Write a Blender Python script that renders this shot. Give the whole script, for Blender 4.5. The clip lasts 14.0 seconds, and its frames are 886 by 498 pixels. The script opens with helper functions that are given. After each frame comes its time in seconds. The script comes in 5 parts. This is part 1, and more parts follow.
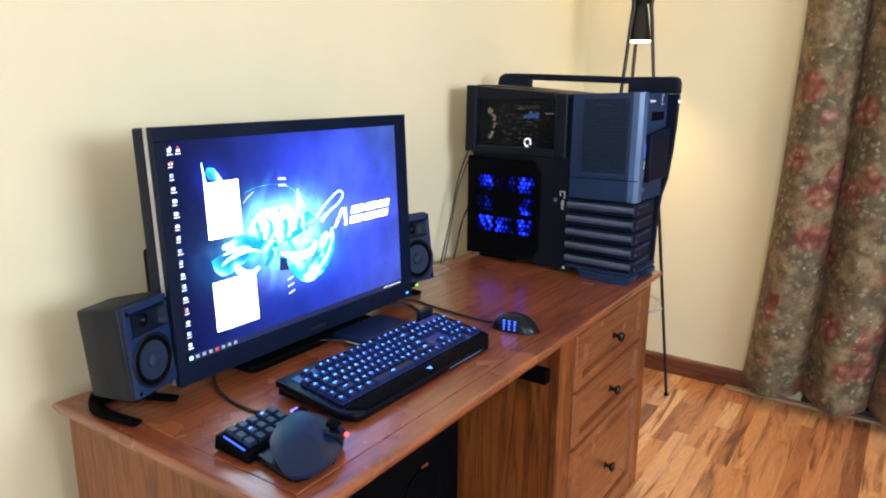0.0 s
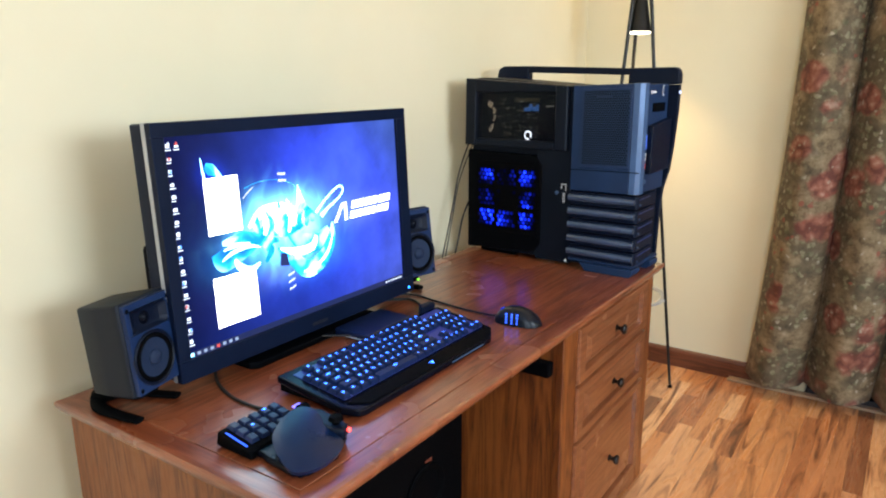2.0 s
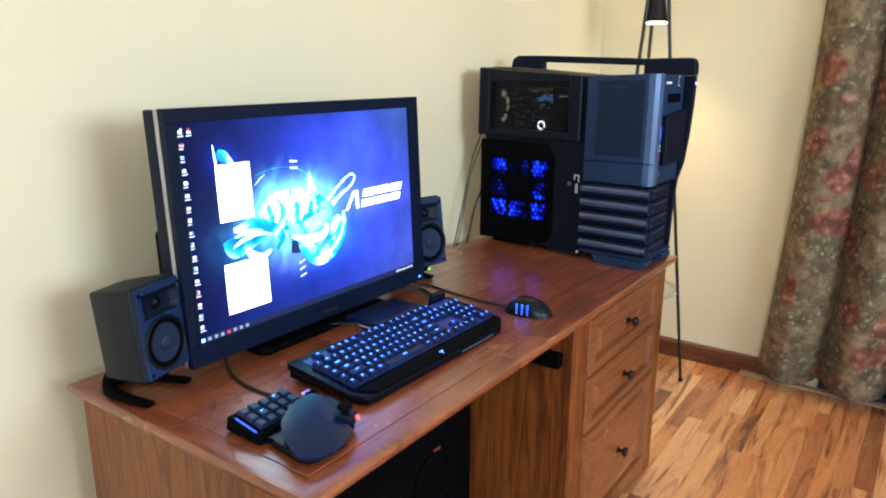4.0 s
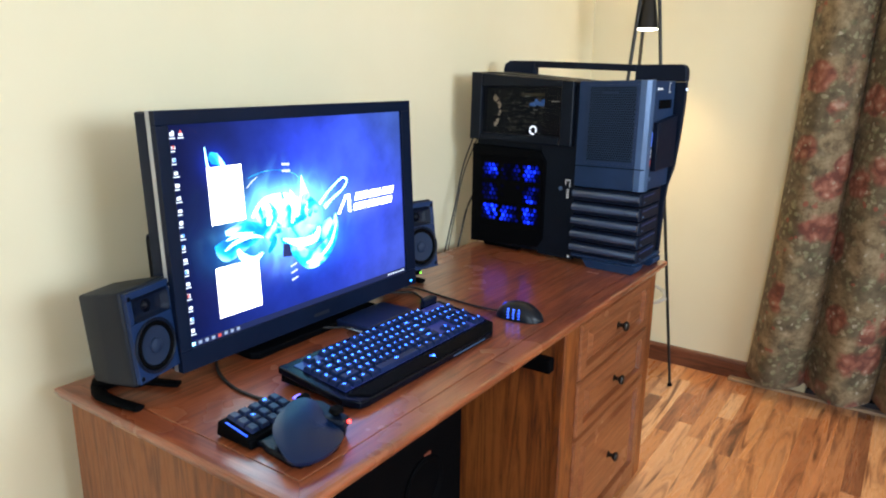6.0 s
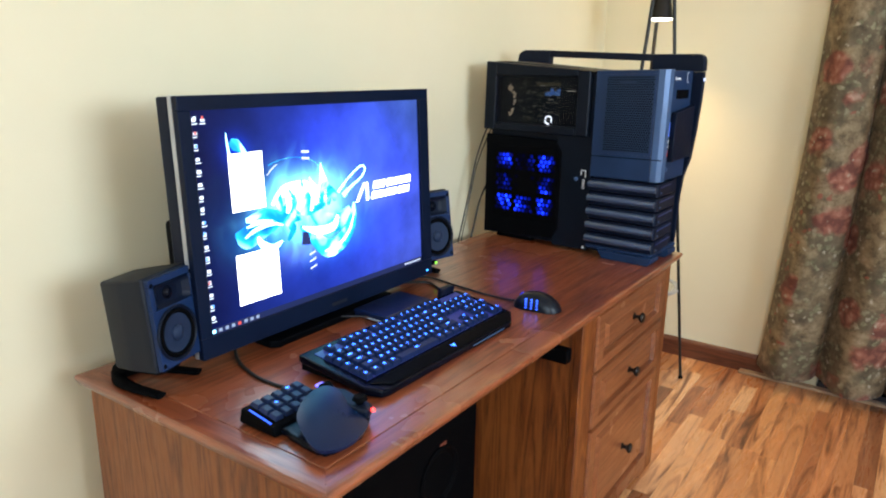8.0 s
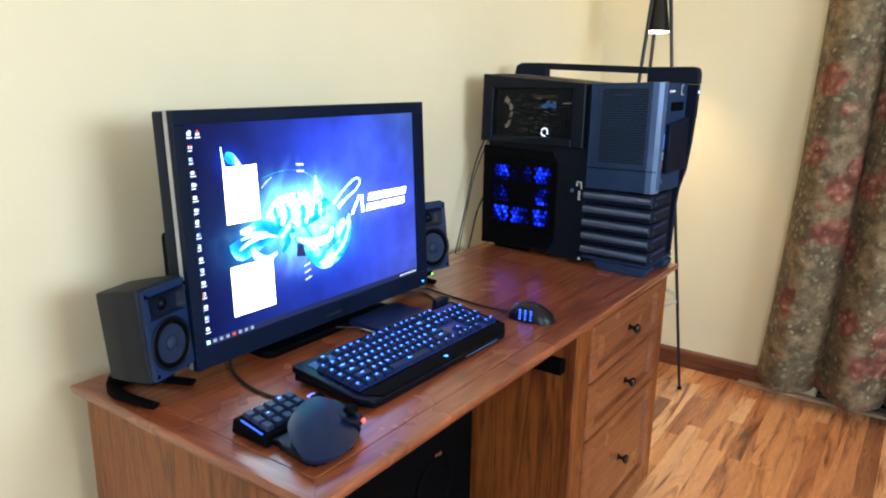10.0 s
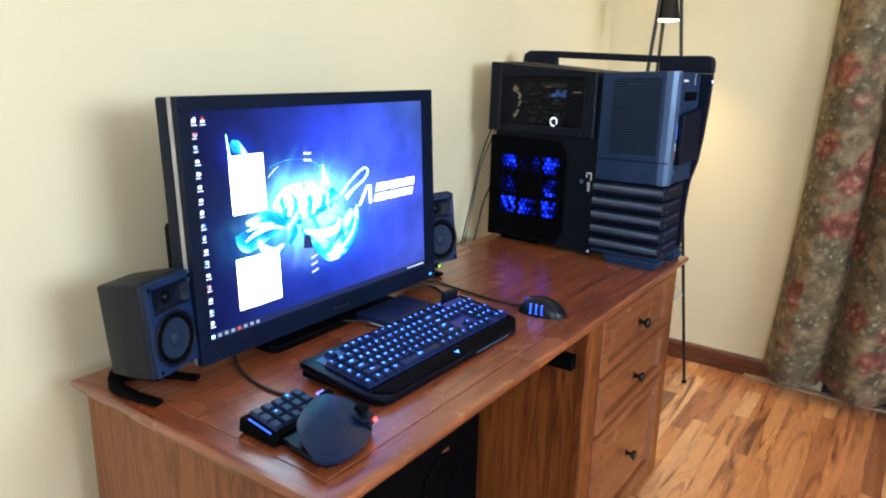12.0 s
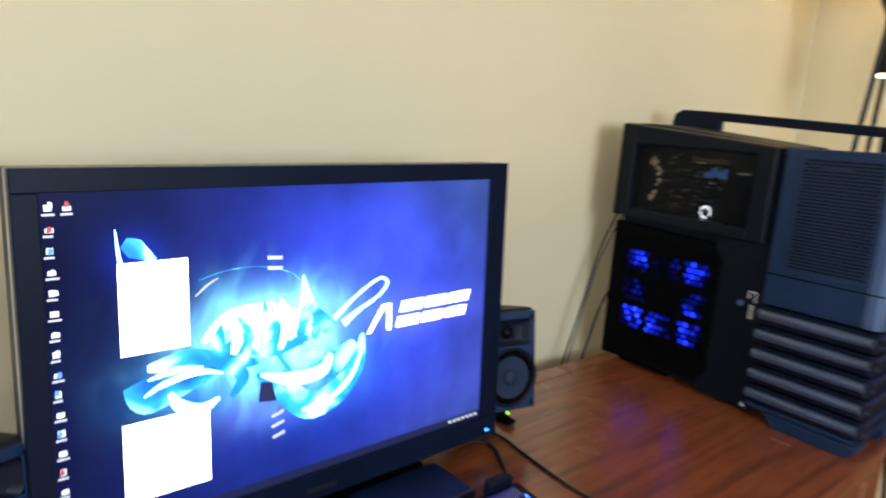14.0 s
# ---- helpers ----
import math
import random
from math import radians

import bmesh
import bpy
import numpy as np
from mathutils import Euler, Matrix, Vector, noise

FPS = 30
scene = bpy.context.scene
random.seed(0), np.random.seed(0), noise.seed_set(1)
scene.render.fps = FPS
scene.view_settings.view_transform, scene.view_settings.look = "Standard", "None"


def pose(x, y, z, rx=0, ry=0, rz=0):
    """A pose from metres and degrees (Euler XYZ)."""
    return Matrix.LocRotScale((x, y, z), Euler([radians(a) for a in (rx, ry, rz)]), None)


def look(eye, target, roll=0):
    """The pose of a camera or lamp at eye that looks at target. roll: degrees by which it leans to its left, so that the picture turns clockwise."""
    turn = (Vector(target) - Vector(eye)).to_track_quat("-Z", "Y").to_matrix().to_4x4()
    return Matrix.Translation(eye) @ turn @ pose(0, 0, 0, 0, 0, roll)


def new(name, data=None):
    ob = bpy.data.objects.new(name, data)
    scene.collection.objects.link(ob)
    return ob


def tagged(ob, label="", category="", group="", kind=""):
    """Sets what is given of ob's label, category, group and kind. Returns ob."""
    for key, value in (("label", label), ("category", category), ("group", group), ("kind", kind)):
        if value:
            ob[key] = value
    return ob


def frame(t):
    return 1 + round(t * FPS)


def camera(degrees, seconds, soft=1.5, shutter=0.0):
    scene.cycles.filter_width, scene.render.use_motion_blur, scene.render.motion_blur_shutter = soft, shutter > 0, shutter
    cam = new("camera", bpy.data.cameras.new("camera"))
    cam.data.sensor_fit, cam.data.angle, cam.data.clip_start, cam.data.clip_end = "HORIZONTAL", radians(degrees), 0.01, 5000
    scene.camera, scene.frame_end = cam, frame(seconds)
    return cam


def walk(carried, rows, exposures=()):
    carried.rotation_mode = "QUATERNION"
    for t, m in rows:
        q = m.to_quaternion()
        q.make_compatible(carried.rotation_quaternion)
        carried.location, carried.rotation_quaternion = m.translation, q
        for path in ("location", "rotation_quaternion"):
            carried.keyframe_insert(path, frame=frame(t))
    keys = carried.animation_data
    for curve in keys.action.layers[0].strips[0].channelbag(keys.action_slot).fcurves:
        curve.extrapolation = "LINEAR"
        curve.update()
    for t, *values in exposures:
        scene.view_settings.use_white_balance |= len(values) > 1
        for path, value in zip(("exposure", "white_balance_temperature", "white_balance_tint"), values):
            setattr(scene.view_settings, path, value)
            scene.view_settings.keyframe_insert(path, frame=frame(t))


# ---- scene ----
cam = camera(65.00, 14.0, soft=2.0, shutter=0.5)
PATH = [
    (0, (-0.0316, 0.0389, 1.3111), (-1.1225, 1.6495, 0.8463), 0.49),
    (0.5, (-0.0290, 0.0392, 1.3051), (-1.1286, 1.6412, 0.8311), 0.17),
    (1, (-0.0271, 0.0423, 1.3030), (-1.1190, 1.6426, 0.8063), -0.15),
    (1.5, (-0.0366, 0.0447, 1.3086), (-1.1347, 1.6476, 0.8343), -0.56),
    (2, (-0.0344, 0.0447, 1.3055), (-1.1275, 1.6502, 0.8284), -0.20),
    (2.5, (-0.0336, 0.0480, 1.3070), (-1.1538, 1.6323, 0.8221), -0.53),
    (3, (-0.0363, 0.0474, 1.3033), (-1.1704, 1.6237, 0.8249), -0.68),
    (3.5, (-0.0335, 0.0487, 1.3034), (-1.1643, 1.6200, 0.8014), -0.14),
    (6, (-0.0390, 0.0458, 1.3031), (-1.1335, 1.6455, 0.8101), 0.81),
    (6.5, (-0.0360, 0.0461, 1.3030), (-1.1796, 1.6141, 0.8200), 0.67),
    (7, (-0.0602, 0.0484, 1.2965), (-1.1767, 1.6354, 0.8122), 0.31),
    (7.5, (-0.0657, 0.0301, 1.2921), (-1.1425, 1.6323, 0.7691), 1.25),
    (8, (-0.0727, 0.0313, 1.2919), (-1.1696, 1.6231, 0.7793), 1.05),
    (10.5, (-0.0438, 0.0364, 1.3022), (-1.1585, 1.6246, 0.8174), 0.94),
    (11, (-0.0453, 0.0408, 1.3033), (-1.1649, 1.6239, 0.8129), 0.87),
    (11.5, (-0.0730, 0.0489, 1.3010), (-1.1824, 1.6330, 0.7915), 0.87),
    (12, (-0.0941, 0.0516, 1.2959), (-1.1933, 1.6409, 0.7800), 1.42),
    (12.5, (-0.1043, 0.0957, 1.2907), (-1.1439, 1.7177, 0.7539), 3.42),
    (12.8, (-0.1100, 0.2087, 1.2917), (-1.2880, 1.7451, 0.7899), 2.26),
    (13, (-0.1194, 0.3031, 1.2973), (-1.4285, 1.7510, 0.8612), 2.45),
    (13.2, (-0.1337, 0.3727, 1.3373), (-1.5120, 1.7447, 0.8706), 3.85),
    (13.5, (-0.1296, 0.4661, 1.3418), (-1.5239, 1.8488, 0.9620), 2.59),
    (14, (-0.3198, 0.6097, 1.3267), (-1.7753, 1.9165, 0.9098), 3.94),
]
walk(cam, [(t, look(eye, target, roll)) for t, eye, target, roll in PATH],
     [(0, 0.0, 6450, 14), (1.0, 0.0, 6350, 12), (6.0, -0.03, 6200, 10), (12.5, -0.03, 6200, 10), (13.0, -0.1, 6300, 11), (13.5, -0.26, 6450, 12), (14.0, -0.40, 6600, 12)])

# ---------------------------------------------------------------- world and light
world = bpy.data.worlds.new("world")
scene.world = world
world.use_nodes = True
sky = world.node_tree.nodes.new("ShaderNodeTexSky")
sky.sky_type, sky.sun_disc = "NISHITA", False
sky.sun_elevation, sky.sun_rotation = radians(40), radians(150)
bg = world.node_tree.nodes["Background"]
bg.inputs["Strength"].default_value = 0.1
world.node_tree.links.new(sky.outputs[0], bg.inputs[0])


def area_lamp(name, m, sx, sy, watts, colour):
    d = bpy.data.lights.new(name, "AREA")
    d.shape, d.size, d.size_y, d.energy, d.color = "RECTANGLE", sx, sy, watts, colour
    ob = new(name, d)
    ob.matrix_world = m
    return ob


# daylight entering by the two windows behind the camera
area_lamp("window_daylight", look((1.3, -2.28, 1.75), (1.3, 3, 2.9)), 1.9, 1.0, 75, (0.70, 0.86, 1.0))
area_lamp("window_daylight", look((2.78, 0.9, 1.75), (-3, 1.4, 2.6)), 1.7, 1.0, 126, (0.72, 0.87, 1.0))
# lamp bulbs: reading spot and upper bowl
LAMP = (-1.020, 2.890)
d = bpy.data.lights.new("reading_bulb", "SPOT")
d.energy, d.color, d.spot_size, d.spot_blend, d.shadow_soft_size = 21, (1.0, 0.70, 0.36), radians(118), 1.0, 0.05
new("reading_bulb", d).location = (*LAMP, 1.452)
d = bpy.data.lights.new("bowl_bulb", "POINT")
d.energy, d.color, d.shadow_soft_size = 20, (1.0, 0.72, 0.40), 0.04
new("bowl_bulb", d).location = (*LAMP, 1.77)

# ---------------------------------------------------------------- mesh helpers


def part(name, bm, material, parent=None, label=""):
    """Link a bmesh as one mesh object under a thing or a part."""
    me = bpy.data.meshes.new(name)
    bm.normal_update()
    bm.to_mesh(me)
    bm.free()
    me.materials.append(material)
    ob = new(name, me)
    if parent is not None:
        ob.parent = parent
    if label:
        ob["label"] = label
    return ob


def smooth(ob, angle=35):
    me = ob.data
    n = len(me.polygons)
    me.polygons.foreach_set("use_smooth", [True] * n)
    bm = bmesh.new()
    bm.from_mesh(me)
    for e in bm.edges:
        if len(e.link_faces) == 2 and e.calc_face_angle(0) > radians(angle):
            e.smooth = False
    bm.to_mesh(me)
    bm.free()
    return ob


def thing(name, m, label, category, group="", kind=""):
    ob = new(name)
    ob.empty_display_size = 0.05
    ob.matrix_basis = m
    return tagged(ob, label, category, group, kind)


def box(x0, x1, y0, y1, z0, z1, bevel=0.0, seg=2, bm=None):
    """A box between two corners, its edges bevelled."""
    own = bmesh.new()
    r = bmesh.ops.create_cube(own, size=1)
    bmesh.ops.scale(own, vec=(x1 - x0, y1 - y0, z1 - z0), verts=r["verts"])
    bmesh.ops.translate(own, vec=((x0 + x1) / 2, (y0 + y1) / 2, (z0 + z1) / 2), verts=r["verts"])
    if bevel:
        bmesh.ops.bevel(own, geom=own.edges[:], offset=bevel, segments=seg, profile=0.5, affect="EDGES")
    return merge(bm, own)


def merge(bm, own):
    if bm is None:
        return own
    me = bpy.data.meshes.new("tmp")
    own.to_mesh(me)
    own.free()
    bm.from_mesh(me)
    bpy.data.meshes.remove(me)
    return bm


def prism(points, h0, h1, axis="z", bevel=0.0, seg=2, bm=None):
    """A flat outline pushed along an axis: points are (a, b) in the two other axes (x y, y z or x z)."""
    own = bmesh.new()
    put = {"z": lambda a, b, h: (a, b, h), "x": lambda a, b, h: (h, a, b), "y": lambda a, b, h: (a, h, b)}[axis]
    lo = [own.verts.new(put(a, b, h0)) for a, b in points]
    hi = [own.verts.new(put(a, b, h1)) for a, b in points]
    n = len(points)
    own.faces.new(lo[::-1])
    own.faces.new(hi)
    for i in range(n):
        own.faces.new((lo[i], lo[(i + 1) % n], hi[(i + 1) % n], hi[i]))
    bmesh.ops.recalc_face_normals(own, faces=own.faces[:])
    if bevel:
        bmesh.ops.bevel(own, geom=own.edges[:], offset=bevel, segments=seg, profile=0.5, affect="EDGES")
    return merge(bm, own)


def lathe(profile, n=32, m=Matrix(), bm=None):
    """Turn (radius, height) round the z axis."""
    own = bmesh.new()
    rings = []
    for r, z in profile:
        rings.append([own.verts.new((r * math.cos(2 * math.pi * k / n), r * math.sin(2 * math.pi * k / n), z)) for k in range(n)] if r > 1e-6 else [own.verts.new((0, 0, z))])
    for a, b in zip(rings, rings[1:]):
        for k in range(n):
            va, vb = (a[k], a[(k + 1) % n]) if len(a) > 1 else (a[0], a[0]), (b[k], b[(k + 1) % n]) if len(b) > 1 else (b[0], b[0])
            f = [va[0], va[1], vb[1], vb[0]]
            f = [v for i, v in enumerate(f) if v not in f[:i]]
            if len(f) > 2:
                own.faces.new(f)
    bmesh.ops.recalc_face_normals(own, faces=own.faces[:])
    bmesh.ops.transform(own, matrix=m, verts=own.verts[:])
    return merge(bm, own)


def tube(points, radius, n=8, bm=None, steps=6):
    """A round cord along a smooth line through points; radius may be one number or one a point."""
    p = [Vector(q) for q in points]
    rad = list(radius) if isinstance(radius, (list, tuple)) else [radius] * len(p)
    line, rr = [], []
    for i in range(len(p) - 1):
        a, b, c, e = p[max(i - 1, 0)], p[i], p[i + 1], p[min(i + 2, len(p) - 1)]
        for k in range(steps):
            u = k / steps
            line.append(0.5 * ((2 * b) + (c - a) * u + (2 * a - 5 * b + 4 * c - e) * u * u + (3 * b - a - 3 * c + e) * u ** 3))
            rr.append(rad[i] * (1 - u) + rad[i + 1] * u)
    line.append(p[-1])
    rr.append(rad[-1])
    own = bmesh.new()
    rings, up = [], Vector((0.13, 0.31, 0.94))
    for i, q in enumerate(line):
        t = (line[min(i + 1, len(line) - 1)] - line[max(i - 1, 0)]).normalized()
        s = t.cross(up)
        if s.length < 0.05:
            s = t.cross(Vector((1, 0, 0)))
        s.normalize()
        w = s.cross(t)
        rings.append([own.verts.new(q + rr[i] * (s * math.cos(2 * math.pi * k / n) + w * math.sin(2 * math.pi * k / n))) for k in range(n)])
    for a, b in zip(rings, rings[1:]):
        for k in range(n):
            own.faces.new((a[k], a[(k + 1) % n], b[(k + 1) % n], b[k]))
    own.faces.new(rings[0][::-1])
    own.faces.new(rings[-1])
    bmesh.ops.recalc_face_normals(own, faces=own.faces[:])
    return merge(bm, own)


def round_rect(w, h, r, n=5, cx=0.0, cy=0.0):
    pts = []
    for sx, sy, a0 in ((1, 1, 0), (-1, 1, 90), (-1, -1, 180), (1, -1, 270)):
        for k in range(n + 1):
            a = radians(a0 + 90 * k / n)
            pts.append((cx + sx * (w / 2 - r) + r * math.cos(a), cy + sy * (h / 2 - r) + r * math.sin(a)))
    return pts


# ---------------------------------------------------------------- materials


class Nodes:
    """Short hand for building node trees."""

    def __init__(self, name):
        self.mat = bpy.data.materials.new(name)
        self.mat.use_nodes = True
        self.t = self.mat.node_tree
        self.bsdf = self.t.nodes["Principled BSDF"]

    def n(self, kind, **props):
        node = self.t.nodes.new(kind)
        for key, value in props.items():
            if key in ("operation", "blend_type", "data_type", "noise_dimensions", "feature", "distance", "wave_type", "bands_direction", "interpolation_type"):
                setattr(node, key, value)
            else:
                node.inputs[key.replace("_", " ")].default_value = value
        return node

    def link(self, a, b):
        self.t.links.new(a, b)

    def coords(self, which="Object", scale=(1, 1, 1), rot=(0, 0, 0)):
        c, m = self.t.nodes.new("ShaderNodeTexCoord"), self.t.nodes.new("ShaderNodeMapping")
        m.inputs["Scale"].default_value, m.inputs["Rotation"].default_value = scale, rot
        self.link(c.outputs[which], m.inputs["Vector"])
        return m.outputs[0]

    def noise(self, vec, scale, detail=4.0, rough=0.55, distortion=0.0):
        nd = self.n("ShaderNodeTexNoise", Scale=scale, Detail=detail, Roughness=rough, Distortion=distortion)
        self.link(vec, nd.inputs["Vector"])
        return nd.outputs["Fac"]

    def ramp(self, fac, *stops):
        r = self.t.nodes.new("ShaderNodeValToRGB")
        el = r.color_ramp.elements
        while len(el) < len(stops):
            el.new(0.5)
        for e, (p, c) in zip(el, stops):
            e.position, e.color = p, (*c, 1) if len(c) == 3 else c
        self.link(fac, r.inputs[0])
        return r.outputs[0]

    def mix(self, fac, a, b, blend="MIX"):
        m = self.t.nodes.new("ShaderNodeMix")
        m.data_type, m.blend_type = "RGBA", blend
        for value, sock in ((fac, m.inputs[0]), (a, m.inputs[6]), (b, m.inputs[7])):
            if isinstance(value, (int, float)):
                sock.default_value = value
            elif isinstance(value, tuple):
                sock.default_value = (*value, 1)
            else:
                self.link(value, sock)
        return m.outputs[2]

    def math(self, op, a, b=None):
        m = self.t.nodes.new("ShaderNodeMath")
        m.operation = op
        for value, sock in ((a, m.inputs[0]), (b, m.inputs[1])):
            if isinstance(value, (int, float)):
                sock.default_value = value
            elif value is not None:
                self.link(value, sock)
        return m.outputs[0]

    def bump(self, height, strength, dist=0.002):
        b = self.n("ShaderNodeBump", Strength=strength, Distance=dist)
        self.link(height, b.inputs["Height"])
        self.link(b.outputs[0], self.bsdf.inputs["Normal"])

    def set(self, **kw):
        for key, value in kw.items():
            sock = self.bsdf.inputs[key.replace("_", " ")]
            if isinstance(value, (int, float)):
                sock.default_value = value
            elif isinstance(value, tuple):
                sock.default_value = (*value, 1) if len(value) == 3 else value
            else:
                self.link(value, sock)
        return self


def plain(name, colour, rough, metal=0.0, grain=120.0, vary=0.18, bump=0.12, specular=0.5, coat=0.0):
    """Moulded or painted surface: fine grain, slight stains, uneven gloss."""
    k = Nodes(name)
    v = k.coords()
    big, small = k.noise(v, 7, 3), k.noise(v, grain, 3)
    lo, hi = tuple(c * (1 - vary) for c in colour), tuple(min(1, c * (1 + vary)) for c in colour)
    k.set(Base_Color=k.ramp(big, (0.3, lo), (0.7, hi)), Metallic=metal, Specular_IOR_Level=specular, Coat_Weight=coat)
    k.set(Roughness=k.ramp(k.mix(0.4, big, small), (0.3, (rough * 0.85,) * 3), (0.7, (min(1, rough * 1.15),) * 3)))
    if bump:
        k.bump(small, bump, 0.0006)
    return k.mat


def glow(name, colour, strength, base=(0.02, 0.02, 0.02)):
    k = Nodes(name)
    k.set(Base_Color=base, Roughness=0.3, Emission_Color=colour, Emission_Strength=strength)
    return k.mat


def oak(name, dark, mid, light, along, scale=1.0, rough=0.38, coat=0.15, band=14, figured=0.75):
    """Stained oak: long grain with pores, cathedral figure and a satin varnish. along: the grain's axis."""
    k = Nodes(name)
    st = [1.0, 1.0, 1.0]
    st["xyz".index(along)] = 0.10 if along == "z" else 0.07
    rnd = k.t.nodes.new("ShaderNodeObjectInfo").outputs["Random"]
    add = k.t.nodes.new("ShaderNodeVectorMath")
    add.operation = "ADD"
    k.link(k.coords("Object", tuple(scale * s for s in st)), add.inputs[0])
    shift = k.t.nodes.new("ShaderNodeCombineXYZ")
    for i in range(3):
        k.link(k.math("MULTIPLY", rnd, 7.3 + i), shift.inputs[i])
    k.link(shift.outputs[0], add.inputs[1])
    v = add.outputs[0]
    figure = k.noise(v, band, 3, 0.5, 1.2)
    rings = k.math("FRACT", k.math("MULTIPLY", figure, 7.0))
    rings = k.math("PINGPONG", rings, 0.5)
    pores = k.noise(v, 160, 4, 0.7)
    stain = k.noise(k.coords("Object", (scale,) * 3), 3.2, 4)
    f = k.math("ADD", k.math("MULTIPLY", rings, figured), k.math("ADD", k.math("MULTIPLY", pores, 0.6), k.math("MULTIPLY", stain, 0.85 - 0.6 * figured)))
    colour = k.ramp(f, (0.32, dark), (0.56, mid), (0.85, light))
    k.set(Base_Color=colour, Roughness=k.ramp(pores, (0.3, (rough * 1.25,) * 3), (0.7, (rough * 0.8,) * 3)), Coat_Weight=coat, Coat_Roughness=k.ramp(stain, (0.35, (0.19,) * 3), (0.65, (0.29,) * 3)), Coat_IOR=1.55)
    k.bump(f, 0.14, 0.0007)
    return k.mat


def wall_paint():
    k = Nodes("yellow_wall_paint")
    v = k.coords()
    roll, patch = k.noise(v, 260, 3), k.noise(v, 1.6, 4)
    k.set(Base_Color=k.ramp(patch, (0.3, (0.69, 0.61, 0.410)), (0.7, (0.73, 0.65, 0.45))), Roughness=0.62)
    k.bump(roll, 0.12, 0.0012)
    return k.mat


def floor_wood():
    k = Nodes("oak_floorboard")
    info = k.t.nodes.new("ShaderNodeObjectInfo").outputs["Random"]
    isl = k.t.nodes.new("ShaderNodeNewGeometry").outputs["Random Per Island"]
    rnd = k.math("FRACT", k.math("ADD", k.math("MULTIPLY", info, 3.17), k.math("MULTIPLY", isl, 5.31)))
    add = k.t.nodes.new("ShaderNodeVectorMath")
    add.operation = "ADD"
    k.link(k.coords("Object", (1, 0.10, 1)), add.inputs[0])
    shift = k.t.nodes.new("ShaderNodeCombineXYZ")
    for i in range(3):
        k.link(k.math("MULTIPLY", rnd, 31.7 + 9 * i), shift.inputs[i])
    k.link(shift.outputs[0], add.inputs[1])
    figure = k.noise(add.outputs[0], 17, 5, 0.62, 1.8)
    pores = k.noise(add.outputs[0], 190, 3, 0.7)
    tone = k.ramp(rnd, (0.0, (0.20, 0.055, 0.020)), (0.07, (0.44, 0.145, 0.052)), (0.25, (0.58, 0.220, 0.076)), (0.55, (0.69, 0.295, 0.108)), (0.8, (0.85, 0.475, 0.24)), (1.0, (0.60, 0.215, 0.076)))
    streak = k.ramp(figure, (0.34, (0.17, 0.075, 0.04)), (0.42, (0.58, 0.44, 0.36)), (0.50, (0.95, 0.92, 0.88)), (0.7, (1.08, 1.06, 1.02)))
    colour = k.mix(1.0, tone, streak, "MULTIPLY")
    colour = k.mix(0.15, colour, k.ramp(pores, (0.35, (0.2, 0.08, 0.025)), (0.65, (0.7, 0.42, 0.2))))
    k.set(Base_Color=colour, Roughness=k.ramp(figure, (0.3, (0.34,) * 3), (0.7, (0.24,) * 3)), Coat_Weight=0.5, Coat_Roughness=0.12)
    k.bump(pores, 0.1, 0.0006)
    return k.mat


